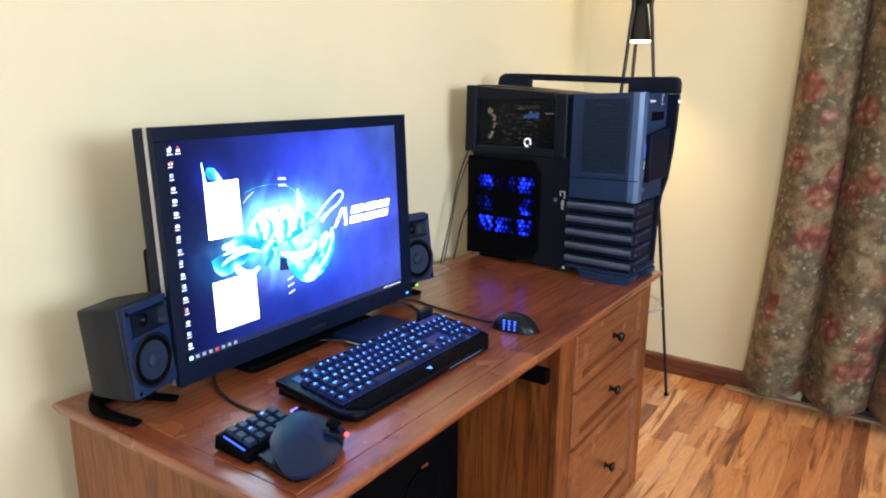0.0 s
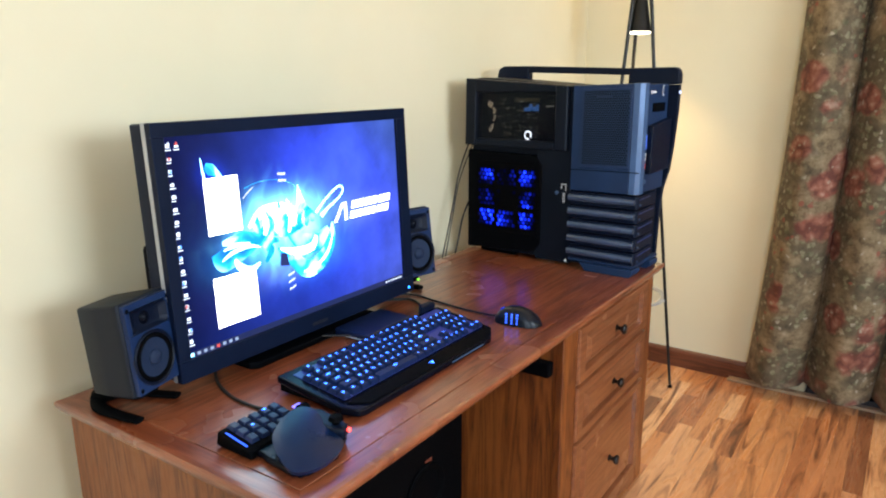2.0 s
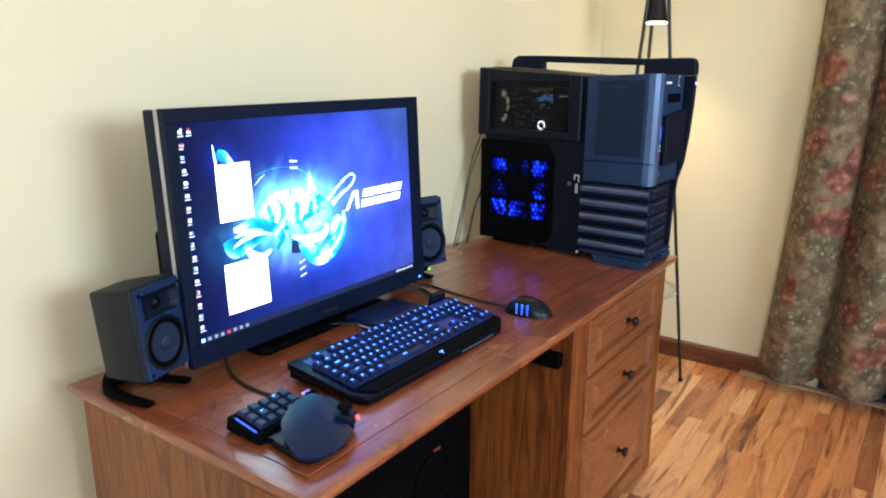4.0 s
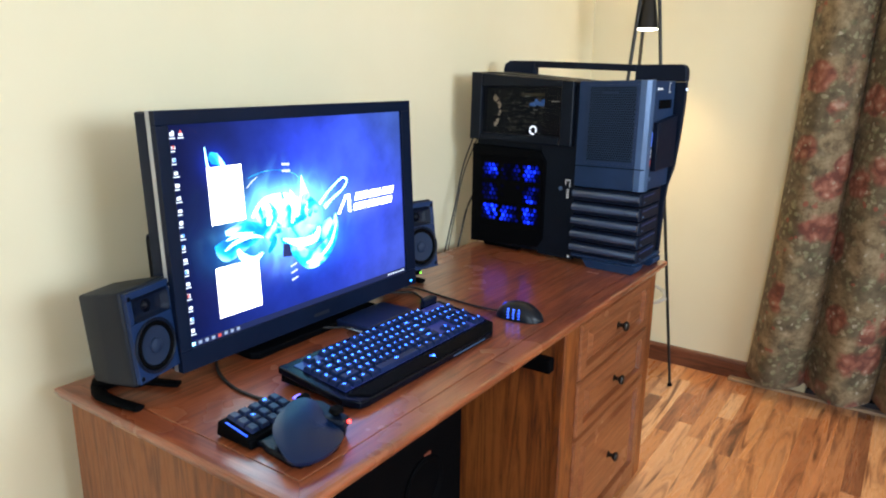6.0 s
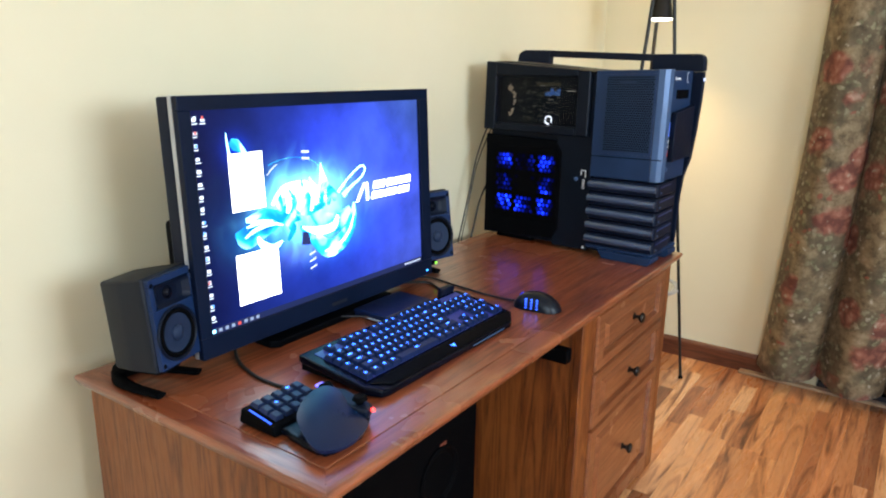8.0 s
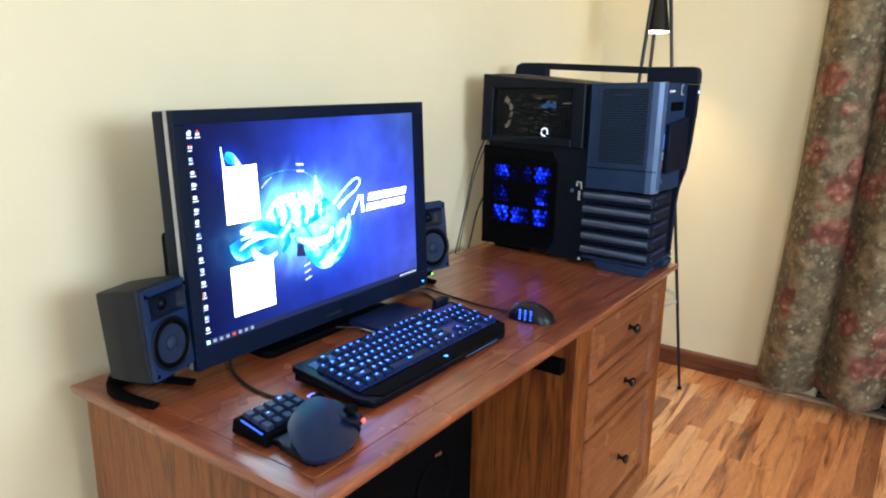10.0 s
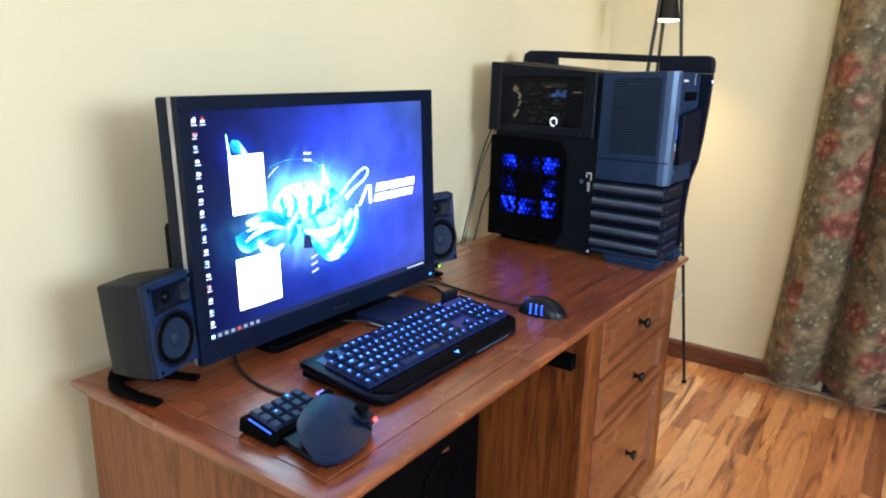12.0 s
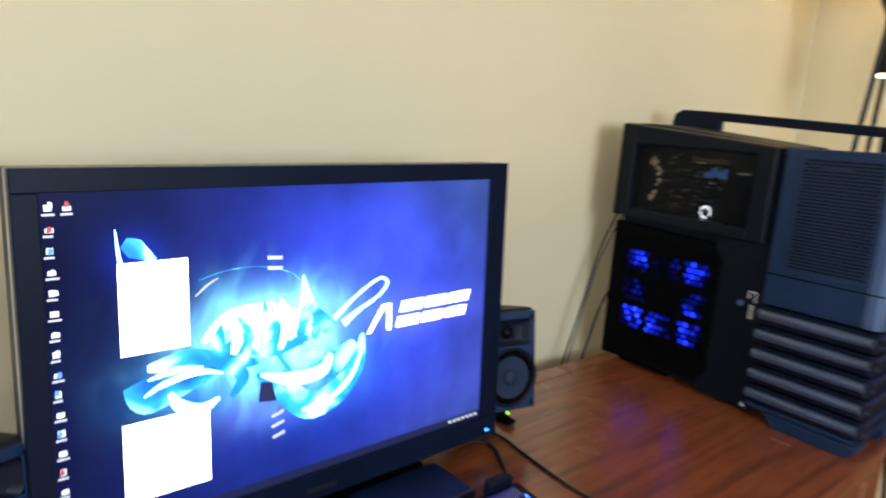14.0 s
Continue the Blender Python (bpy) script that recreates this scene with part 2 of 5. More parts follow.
def curtain_cloth():
    """Heavy olive-brown print: rose blooms, sage leaves and cream sprigs, over a coarse weave."""
    k = Nodes("floral_curtain_cloth")
    v = k.coords("UV")
    weave, mottling = k.noise(v, 420, 2), k.noise(v, 17, 5, 0.7)

    def wobble(scale, amount):
        nz = k.n("ShaderNodeTexNoise", Scale=scale, Detail=3.0)
        k.link(v, nz.inputs["Vector"])
        less = k.t.nodes.new("ShaderNodeVectorMath")
        less.operation = "SUBTRACT"
        less.inputs[1].default_value = (0.5, 0.5, 0.5)
        k.link(nz.outputs["Color"], less.inputs[0])
        sc = k.t.nodes.new("ShaderNodeVectorMath")
        sc.operation = "SCALE"
        sc.inputs["Scale"].default_value = amount
        k.link(less.outputs[0], sc.inputs[0])
        add = k.t.nodes.new("ShaderNodeVectorMath")
        add.operation = "ADD"
        k.link(v, add.inputs[0])
        k.link(sc.outputs[0], add.inputs[1])
        return add.outputs[0]

    soft, fine = wobble(14.0, 0.07), wobble(40.0, 0.03)

    def spots(vec, scale, rnd, lo, hi):
        vo = k.n("ShaderNodeTexVoronoi", Scale=scale, Randomness=rnd)
        k.link(vec, vo.inputs["Vector"])
        return vo, k.ramp(vo.outputs["Distance"], (lo, (1, 1, 1)), (hi, (0, 0, 0)))

    def over(c, mask, colour, *more):
        for m in more:
            mask = k.math("MULTIPLY", mask, m)
        return k.mix(mask, c, colour)

    c = k.ramp(mottling, (0.31, (0.085, 0.060, 0.034)), (0.43, (0.25, 0.175, 0.095)), (0.56, (0.42, 0.310, 0.175)), (0.70, (0.58, 0.44, 0.29)))
    # trails of sage leaves with dark gaps between them
    trail = k.ramp(k.noise(soft, 5.5, 2), (0.46, (0, 0, 0)), (0.53, (1, 1, 1)))
    leaf, m1 = spots(fine, 36.0, 1.0, 0.30, 0.46)
    tone = k.ramp(k.noise(fine, 34, 3), (0.35, (0.17, 0.155, 0.080)), (0.5, (0.33, 0.295, 0.165)), (0.68, (0.54, 0.47, 0.30)))
    c = over(c, trail, (0.12, 0.092, 0.055), 0.65)
    c = over(c, m1, tone, trail, 0.95)
    # rose blooms: ruffled petals in rings round each heart
    bloom, m2 = spots(soft, 6.2, 0.80, 0.33, 0.43)
    keep = k.ramp(bloom.outputs["Color"], (0.20, (0, 0, 0)), (0.24, (1, 1, 1)))
    cell = k.n("ShaderNodeTexVoronoi", Scale=27.0, Randomness=1.0)
    k.link(wobble(9.0, 0.09), cell.inputs["Vector"])
    petals = k.math("ADD", k.math("MULTIPLY", cell.outputs["Distance"], 0.55), k.math("MULTIPLY", k.noise(fine, 30, 3, 0.6), 0.5))
    rose = k.ramp(petals, (0.28, (0.68, 0.42, 0.31)), (0.38, (0.55, 0.235, 0.16)), (0.50, (0.42, 0.140, 0.090)), (0.66, (0.22, 0.065, 0.045)))
    c = over(c, m2, rose, keep, 0.92)
    # small cream sprigs
    sprig, m3 = spots(fine, 24.0, 1.0, 0.13, 0.22)
    keep2 = k.ramp(k.noise(v, 7.0, 2), (0.47, (0, 0, 0)), (0.53, (1, 1, 1)))
    c = over(c, m3, (0.62, 0.53, 0.38), keep2, 0.9)
    bud, m4 = spots(soft, 17.0, 1.0, 0.13, 0.22)
    c = over(c, m4, (0.45, 0.13, 0.085), k.ramp(k.noise(v, 4.0, 1), (0.50, (0, 0, 0)), (0.55, (1, 1, 1))), 0.85)
    k.set(Base_Color=c, Roughness=0.85, Sheen_Weight=0.12)
    k.bump(weave, 0.35, 0.001)
    return k.mat


WALL = wall_paint()
CEILING = plain("white_ceiling_paint", (0.78, 0.77, 0.73), 0.8, grain=90)
FLOOR = floor_wood()
JOINT = plain("floor_joint", (0.07, 0.035, 0.015), 0.8)
BASE = oak("dark_stained_baseboard", (0.035, 0.010, 0.005), (0.085, 0.024, 0.011), (0.14, 0.045, 0.02), "x")
OAK_Y = oak("stained_oak_top", (0.050, 0.0088, 0.0034), (0.166, 0.0345, 0.0112), (0.285, 0.074, 0.0245), "y", rough=0.38, coat=1.0, band=10, figured=0.6)
OAK_X = oak("stained_oak_border", (0.050, 0.0088, 0.0034), (0.166, 0.0345, 0.0112), (0.285, 0.074, 0.0245), "x", rough=0.38, coat=1.0, band=10, figured=0.6)
OAK_Z = oak("stained_oak_panel", (0.036, 0.0075, 0.0016), (0.146, 0.036, 0.0058), (0.235, 0.070, 0.0125), "z", rough=0.42, coat=0.08, figured=0.75)
OAK_F = oak("stained_oak_drawer_front", (0.070, 0.017, 0.0052), (0.162, 0.045, 0.014), (0.245, 0.080, 0.028), "y", rough=0.34, coat=0.5, band=9, figured=0.45)
KNOB = plain("dark_bronze_knob", (0.018, 0.013, 0.011), 0.35, metal=0.6)
# bluish light on the black plastic is put into these two base colours
BLACK = plain("black_plastic", (0.0028, 0.0060, 0.0170), 0.42, specular=0.16)
BEZEL = plain("satin_black_bezel", (0.0028, 0.0068, 0.0215), 0.4, specular=0.12)
# knee-space shade on the subwoofer is put into this near-zero black
BLACK_SOFT = plain("matt_black_plastic", (0.0010, 0.0012, 0.0020), 0.62, specular=0.05)
BLACK_GLOSS = plain("gloss_black_plastic", (0.0018, 0.0028, 0.0070), 0.25, specular=0.10, grain=300, bump=0.02)
BLACK_METAL = plain("black_powder_coat", (0.0032, 0.0056, 0.0115), 0.45, specular=0.15, grain=400)
# case tones: blue window light and highlights are put into these three colours
STEEL_SHEEN = plain("blue_sheened_dark_metal", (0.0105, 0.0270, 0.072), 0.42, specular=0.25, grain=400)
STEEL_GLOSS = plain("highlight_toned_bar", (0.034, 0.054, 0.100), 0.20, grain=300, specular=0.95)
EDGE_GREY = plain("brushed_grey_aluminium", (0.060, 0.110, 0.215), 0.36, metal=0.2, grain=300)
SILVER = plain("silver_plastic", (0.44, 0.45, 0.48), 0.35, metal=0.5)
RUBBER = plain("black_rubber", (0.0010, 0.0010, 0.0014), 0.75, specular=0.05)
# speaker tones: bluish window sheen is put into the base colours
SPEAKER = plain("charcoal_vinyl_cabinet", (0.0100, 0.0130, 0.0205), 0.55, specular=0.2, grain=500, bump=0.3)
BAFFLE = plain("blue_sheened_baffle", (0.0085, 0.0235, 0.076), 0.40, specular=0.22, grain=350)
CONE = plain("grey_woofer_cone", (0.012, 0.022, 0.052), 0.6, specular=0.2)

# ---------------------------------------------------------------- the room
WX, NY, EX, SY, H = -1.355, 3.155, 2.85, -2.35, 2.44   # wall faces and ceiling height


def wall_bm(u0, u1, holes, face, thick, axis):
    """A wall with real openings: cut into boxes round the holes (u0, u1, z0, z1)."""
    bm = bmesh.new()
    cuts = sorted({u0, u1, *(h[0] for h in holes), *(h[1] for h in holes)})
    for a, b in zip(cuts, cuts[1:]):
        hole = [h for h in holes if h[0] <= a and b <= h[1]]
        spans = [(0, hole[0][2]), (hole[0][3], H)] if hole else [(0, H)]
        for z0, z1 in spans:
            if z1 - z0 > 1e-4:
                lo, hi = sorted((face, face + thick))
                box(*((lo, hi, a, b) if axis == "x" else (a, b, lo, hi)), z0, z1, bm=bm)
    bmesh.ops.remove_doubles(bm, verts=bm.verts[:], dist=1e-5)
    return bm


tagged(part("wall_west", wall_bm(SY, NY, [], WX, -0.12, "x"), WALL), "plain pale yellow painted wall behind the desk", "wall", kind="structure")
DOOR = (-0.30, 1.50, 0.0, 2.05)
tagged(part("wall_north", wall_bm(WX - 0.12, EX + 0.12, [DOOR], NY, 0.12, "y"), WALL), "pale yellow painted wall with a curtained glass door", "wall", kind="structure")
W_E, W_S = (0.05, 1.75, 1.22, 2.28), (0.35, 2.25, 1.22, 2.28)
tagged(part("wall_east", wall_bm(SY, NY, [W_E], EX, 0.12, "x"), WALL), "pale yellow painted wall with a window", "wall", kind="structure")
tagged(part("wall_south", wall_bm(WX - 0.12, EX + 0.12, [W_S], SY, -0.12, "y"), WALL), "pale yellow painted wall with a window", "wall", kind="structure")
tagged(part("ceiling", box(WX - 0.12, EX + 0.12, SY - 0.12, NY + 0.12, H, H + 0.1), CEILING), "plain white painted ceiling", "ceiling", kind="structure")

# hardwood strip floor: boards run along y, the part seen as single boards
floor = tagged(part("floor", box(WX - 0.1, EX + 0.1, SY - 0.1, NY + 0.1, -0.08, -0.012), JOINT), "glossy natural oak strip floor with mixed board tones", "floor", kind="structure")
BW = 0.0572
rng = random.Random(11)
near_boards, far_boards = [], []
k = 0
x = WX + 0.002
while x < EX:
    y = SY + rng.uniform(-0.5, 0)
    while y < NY:
        ln = rng.choice((0.26, 0.38, 0.5, 0.62, 0.75, 0.95))
        a, b = max(y, SY), min(y + ln, NY)
        if b - a > 0.02:
            (near_boards if -0.86 < x < 0.45 and b > 1.15 else far_boards).append((x, a, b))
        y += ln
    x += BW


def board_bm(w, ln, bm=None, x0=0.0, y0=0.0):
    e = 0.0005
    own = bm or bmesh.new()
    v = [own.verts.new(p) for p in ((x0, y0, -0.012), (x0 + w, y0, -0.012), (x0 + w, y0 + ln, -0.012), (x0, y0 + ln, -0.012),
                                    (x0, y0, -e), (x0 + w, y0, -e), (x0 + w, y0 + ln, -e), (x0, y0 + ln, -e),
                                    (x0 + e, y0 + e, 0), (x0 + w - e, y0 + e, 0), (x0 + w - e, y0 + ln - e, 0), (x0 + e, y0 + ln - e, 0))]
    for q in ((0, 1, 5, 4), (1, 2, 6, 5), (2, 3, 7, 6), (3, 0, 4, 7), (4, 5, 9, 8), (5, 6, 10, 9), (6, 7, 11, 10), (7, 4, 8, 11), (8, 9, 10, 11)):
        own.faces.new([v[i] for i in q])
    return own


rest = bmesh.new()
for bx, a, b in far_boards:
    board_bm(BW - 0.0002, b - a - 0.0002, rest, bx, a)
tagged(part("floorboards", rest, FLOOR, floor), kind="stuff")
board_mesh = {}

# baseboards
def baseboard(name, pts):
    bm = bmesh.new()
    for (x0, y0), (x1, y1), (nx, ny) in pts:
        prof = [(0, 0), (0.014, 0), (0.014, 0.070), (0.010, 0.080), (0.004, 0.086), (0, 0.086)]
        lo = [bm.verts.new((x0 + nx * d, y0 + ny * d, z)) for d, z in prof]
        hi = [bm.verts.new((x1 + nx * d, y1 + ny * d, z)) for d, z in prof]
        for i in range(len(prof)):
            j = (i + 1) % len(prof)
            bm.faces.new((lo[i], lo[j], hi[j], hi[i]))
        bm.faces.new(lo)
        bm.faces.new(hi[::-1])
    bmesh.ops.recalc_face_normals(bm, faces=bm.faces[:])
    return tagged(part(name, bm, BASE), "dark reddish-brown stained wooden baseboard", "baseboard", kind="structure")


baseboard("baseboard_north", [((WX, NY), (-0.50, NY), (0, -1)), ((1.58, NY), (EX, NY), (0, -1))])
baseboard("baseboard_west", [((WX, SY), (WX, NY - 0.016), (1, 0))])

# glass door behind the curtain
FRAME = plain("white_door_frame", (0.55, 0.55, 0.53), 0.5)
GLASS = Nodes("door_glass").set(Base_Color=(0.9, 0.95, 1.0), Roughness=0.02, Transmission_Weight=1.0, IOR=1.45).mat
STRIP = oak("pale_wooden_threshold", (0.26, 0.15, 0.08), (0.36, 0.23, 0.13), (0.44, 0.30, 0.19), "x")
BLUE_DARK = plain("dark_blue_door_panel", (0.012, 0.016, 0.030), 0.5)
dr = tagged(new("door_1"), "curtained glass garden door with a dark lower rail", "door", kind="structure")
part("lower_rail", box(-0.29, 1.49, NY + 0.02, NY + 0.06, 0.03, 0.22, 0.003), BLUE_DARK, dr, "dark blue lower rail")
part("stile", box(-0.298, -0.20, NY + 0.018, NY + 0.062, 0.03, 2.04, 0.003), BLUE_DARK, dr)
part("stile", box(1.40, 1.498, NY + 0.018, NY + 0.062, 0.03, 2.04, 0.003), BLUE_DARK, dr)
part("top_rail", box(-0.195, 1.395, NY + 0.02, NY + 0.06, 1.92, 2.04, 0.003), BLUE_DARK, dr)
pane = part("pane", box(-0.195, 1.395, NY + 0.036, NY + 0.044, 0.225, 1.915), GLASS, dr)
pane.visible_shadow = False
tagged(part("threshold", box(-0.600, 1.56, NY - 0.050, NY - 0.0145, 0.0005, 0.014, 0.003), STRIP), "pale worn wooden door threshold strip", "threshold", kind="structure")
for nm, (a, b, z0, z1), ax in (("window_1", W_E, "x"), ("window_2", W_S, "y")):
    wd = tagged(new(nm), "white-framed window letting in daylight", "window", kind="structure")
    c0 = EX + 0.04 if ax == "x" else SY - 0.08
    for nm2, u0, u1, v0, v1 in (("window_frame", a, b, z0, z0 + 0.05), ("window_frame", a, b, z1 - 0.05, z1), ("window_frame", a, a + 0.05, z0 + 0.051, z1 - 0.051),
                                ("window_frame", b - 0.05, b, z0 + 0.051, z1 - 0.051), ("window_frame", (a + b) / 2 - 0.025, (a + b) / 2 + 0.025, z0 + 0.051, z1 - 0.051)):
        part(nm2, box(*((c0, c0 + 0.04, u0, u1) if ax == "x" else (u0, u1, c0, c0 + 0.04)), v0, v1, 0.004), FRAME, wd)

# ---------------------------------------------------------------- the desk
DX0, DX1, DY0, DY1, DZ = -1.284, -0.652, 0.610, 2.203, 0.735
desk = thing("desk", pose(0, 0, 0), "reddish-brown stained oak pedestal desk with three drawers", "desk")


def top_board(outline_in, name, mat_):
    part(name, prism(outline_in, DZ - 0.026, DZ, "z", 0.0007, 1), mat_, desk)


b = 0.046
gap = 0.0024
top_board([(DX0 + b + gap, DY0 + b + gap), (DX1 - b - gap, DY0 + b + gap), (DX1 - b - gap, DY1 - b - gap), (DX0 + b + gap, DY1 - b - gap)], "top_panel", OAK_Y)
# mitred border with a moulded outer edge
edge = [(0.0, -0.026), (0.006, -0.0255), (0.011, -0.0225), (0.015, -0.0165), (0.0178, -0.0105), (0.018, -0.0065), (0.0165, -0.0028), (0.012, -0.0007), (0.004, 0.0)]


def border(name, p0, p1, out, mat_):
    """One border board from corner p0 to p1 (outer line, mitred at both ends); out: the way outwards."""
    bm = bmesh.new()
    (x0, y0), (x1, y1) = p0, p1
    ln = Vector((x1 - x0, y1 - y0))
    t = ln.normalized()
    prof = [(-b, -0.026)] + [(o - 0.018, z) for o, z in edge] + [(-b, 0.0)]
    rows = []
    for (cx, cy), sgn in ((p0, 1), (p1, -1)):
        rows.append([bm.verts.new((cx + out[0] * o + sgn * t.x * (-o + 0.0003), cy + out[1] * o + sgn * t.y * (-o + 0.0003), DZ + z)) for o, z in prof])
    n = len(prof)
    for i in range(n):
        j = (i + 1) % n
        bm.faces.new((rows[0][i], rows[0][j], rows[1][j], rows[1][i]))
    bm.faces.new(rows[0][::-1])
    bm.faces.new(rows[1])
    bmesh.ops.recalc_face_normals(bm, faces=bm.faces[:])
    part(name, bm, mat_, desk)


border("top_border", (DX1, DY0), (DX1, DY1), (1, 0), OAK_Y)
border("top_border", (DX0, DY0), (DX0, DY1), (-1, 0), OAK_Y)
border("top_border", (DX0, DY0), (DX1, DY0), (0, -1), OAK_X)
border("top_border", (DX0, DY1), (DX1, DY1), (0, 1), OAK_X)
FX = -0.673                      # face of the drawers' carcass
PY0, PY1 = 1.500, 2.162          # pedestal
ZT = DZ - 0.0262
part("side_panel", box(-1.274, FX, 0.632, 0.654, 0.0, ZT, 0.002), OAK_Z, desk)
part("corner_post", box(FX - 0.045, FX + 0.004, 0.626, 0.660, 0.0, ZT - 0.0002, 0.004), OAK_Z, desk)
part("back_panel", box(-1.274, -1.256, 0.6545, PY0 - 0.0005, 0.10, ZT, 0.002), OAK_Z, desk)
part("pedestal_side", box(-1.274, FX - 0.003, PY0, PY0 + 0.02, 0.0, ZT, 0.002), OAK_Z, desk)
part("pedestal_side", box(-1.274, FX - 0.003, PY1 - 0.02, PY1, 0.0, ZT, 0.002), OAK_Z, desk)
part("pedestal_back", box(-1.274, -1.256, PY0 + 0.0205, PY1 - 0.0205, 0.02, ZT, 0.002), OAK_Z, desk)
part("stile", box(FX - 0.022, FX, PY0 - 0.003, PY0 + 0.078, 0.0, ZT - 0.0003, 0.003), OAK_Z, desk)
part("stile", box(FX - 0.022, FX, PY1 - 0.058, PY1 + 0.003, 0.0, ZT - 0.0003, 0.003), OAK_Z, desk)
Y0, Y1 = PY0 + 0.082, PY1 - 0.060
# curved apron over the plinth
ap = [(Y0 - 0.003, 0.0), (Y0 + 0.05, 0.0)]
ap += [(Y0 + 0.06 + (Y1 - Y0 - 0.12) * k / 12, 0.012 + 0.018 * math.sin(math.pi * k / 12) ** 0.6) for k in range(13)]
ap += [(Y1 - 0.05, 0.0), (Y1 + 0.003, 0.0), (Y1 + 0.003, 0.056), (Y0 - 0.003, 0.056)]
part("apron", prism(ap, FX - 0.02, FX - 0.001, "x"), OAK_F, desk)


def raised_drawer(z0, z1):
    """A drawer front with a moulded frame round a raised field, and a turned knob."""
    bm = bmesh.new()
    rings = ((0.0, FX - 0.018), (0.0, FX + 0.000), (0.004, FX + 0.006), (0.040, FX + 0.006), (0.043, FX + 0.004), (0.046, FX - 0.006), (0.051, FX - 0.008), (0.078, FX + 0.003), (0.080, FX + 0.004), (0.083, FX + 0.004))
    loops = []
    for inset, fx in rings:
        loops.append([bm.verts.new((fx, y, z)) for y, z in ((Y0 + inset, z0 + inset * 0.62), (Y1 - inset, z0 + inset * 0.62), (Y1 - inset, z1 - inset * 0.62), (Y0 + inset, z1 - inset * 0.62))])
    for p, q in zip(loops, loops[1:]):
        for i in range(4):
            bm.faces.new((p[i], p[(i + 1) % 4], q[(i + 1) % 4], q[i]))
    bm.faces.new(loops[-1])
    bm.faces.new(loops[0][::-1])
    bmesh.ops.recalc_face_normals(bm, faces=bm.faces[:])
    front = part("drawer", bm, OAK_F, desk)
    m = pose(FX + 0.004, 0.5 * (Y0 + Y1), 0.5 * (z0 + z1), 0, 90, 0)
    smooth(part("knob", lathe([(0, 0), (0.010, 0), (0.010, 0.002), (0.0055, 0.004), (0.005, 0.012), (0.010, 0.016), (0.0145, 0.021), (0.0145, 0.025), (0.010, 0.029), (0, 0.030)], 20, m), KNOB, front, "dark bronze round knob"))


for z0, z1 in ((0.547, 0.700), (0.386, 0.539), (0.060, 0.377)):
    raised_drawer(z0, z1)
part("drawer_rail", box(FX - 0.02, FX - 0.006, Y0 - 0.002, Y1 + 0.002, 0.5395, 0.5465), OAK_F, desk)
part("drawer_rail", box(FX - 0.02, FX - 0.006, Y0 - 0.002, Y1 + 0.002, 0.3775, 0.3855), OAK_F, desk)
# keyboard-tray runner left under the top
part("tray_runner", box(-0.83, -0.700, PY0 - 0.030, PY0 - 0.001, 0.600, 0.636, 0.003), RUBBER, desk, "black metal tray runner")

# black subwoofer in the knee space
sub = thing("subwoofer", pose(-1.083, 1.205, 0), "tall black subwoofer box with a dim orange light", "subwoofer")
part("cabinet", box(-0.115, 0.12, -0.345, 0.290, 0.008, 0.640, 0.006), BLACK_SOFT, sub)
part("front_grille", box(0.1205, 0.133, -0.330, 0.275, 0.02, 0.625, 0.006), RUBBER, sub)
for sx in (-0.09, 0.09):
    for sy in (-0.30, 0.25):
        part("foot", box(sx - 0.015, sx + 0.015, sy - 0.015, sy + 0.015, 0.0, 0.0078, 0.002), RUBBER, sub)
smooth(part("driver_ring", lathe([(0.082, 0.0), (0.082, 0.004), (0.076, 0.007), (0.066, 0.004), (0.062, 0.0005)], 40, Matrix.Translation((0.1335, 0.100, 0.290)) @ pose(0, 0, 0, 0, 90, 0)), RUBBER, sub, "black driver surround"))
part("power_light", box(0.1332, 0.135, 0.101, 0.129, 0.368, 0.378, 0.001), glow("orange_light", (1.0, 0.18, 0.05), 0.12), sub, "dim orange power light")

# ---------------------------------------------------------------- the monitor
monitor = thing("monitor", pose(-1.159, 1.093, DZ), "large black widescreen monitor showing a blue desktop", "monitor")
MY0, MY1, MZ0, MZ1 = -0.355, 0.345, 0.034, 0.4995
SY0, SZ0, SW, SH = -0.330, 0.0735, 0.639, 0.401
UP = SH / 0.420                   # the desktop's own height unit
LEAN = Matrix.Translation((0.066, 0, 0.27)) @ pose(0, 0, 0, 0, -2.8, 0) @ Matrix.Translation((-0.066, 0, -0.27))
part("back_shell", box(0.012, 0.046, MY0 + 0.001, MY1 - 0.001, MZ0 + 0.001, MZ1 - 0.001, 0.004), BEZEL, monitor)
part("side_band", box(0.0462, 0.0578, MY0, MY1, MZ0, MZ1, 0.0015), SILVER, monitor, "silver side band")
bz = bmesh.new()
for (y0, y1, z0, z1) in ((MY0, MY1, SZ0 + SH, MZ1), (MY0, MY1, MZ0, SZ0), (MY0, SY0, SZ0, SZ0 + SH), (SY0 + SW, MY1, SZ0, SZ0 + SH)):
    box(0.058, 0.073, y0, y1, z0, z1, 0.0012, 1, bz)
part("bezel", bz, BEZEL, monitor)
part("rear_housing", box(-0.065, 0.0118, -0.317, 0.307, 0.085, 0.275, 0.012), BLACK_SOFT, monitor)
part("neck", box(-0.055, -0.0, -0.07, 0.07, 0.016, 0.0845, 0.006), BLACK_SOFT, monitor)
part("base_plate", prism([(-0.12, -0.19), (0.068, -0.19), (0.082, -0.176), (0.082, 0.186), (0.068, 0.20), (-0.12, 0.20)], 0.0, 0.016, "z", 0.004), BLACK_SOFT, monitor)
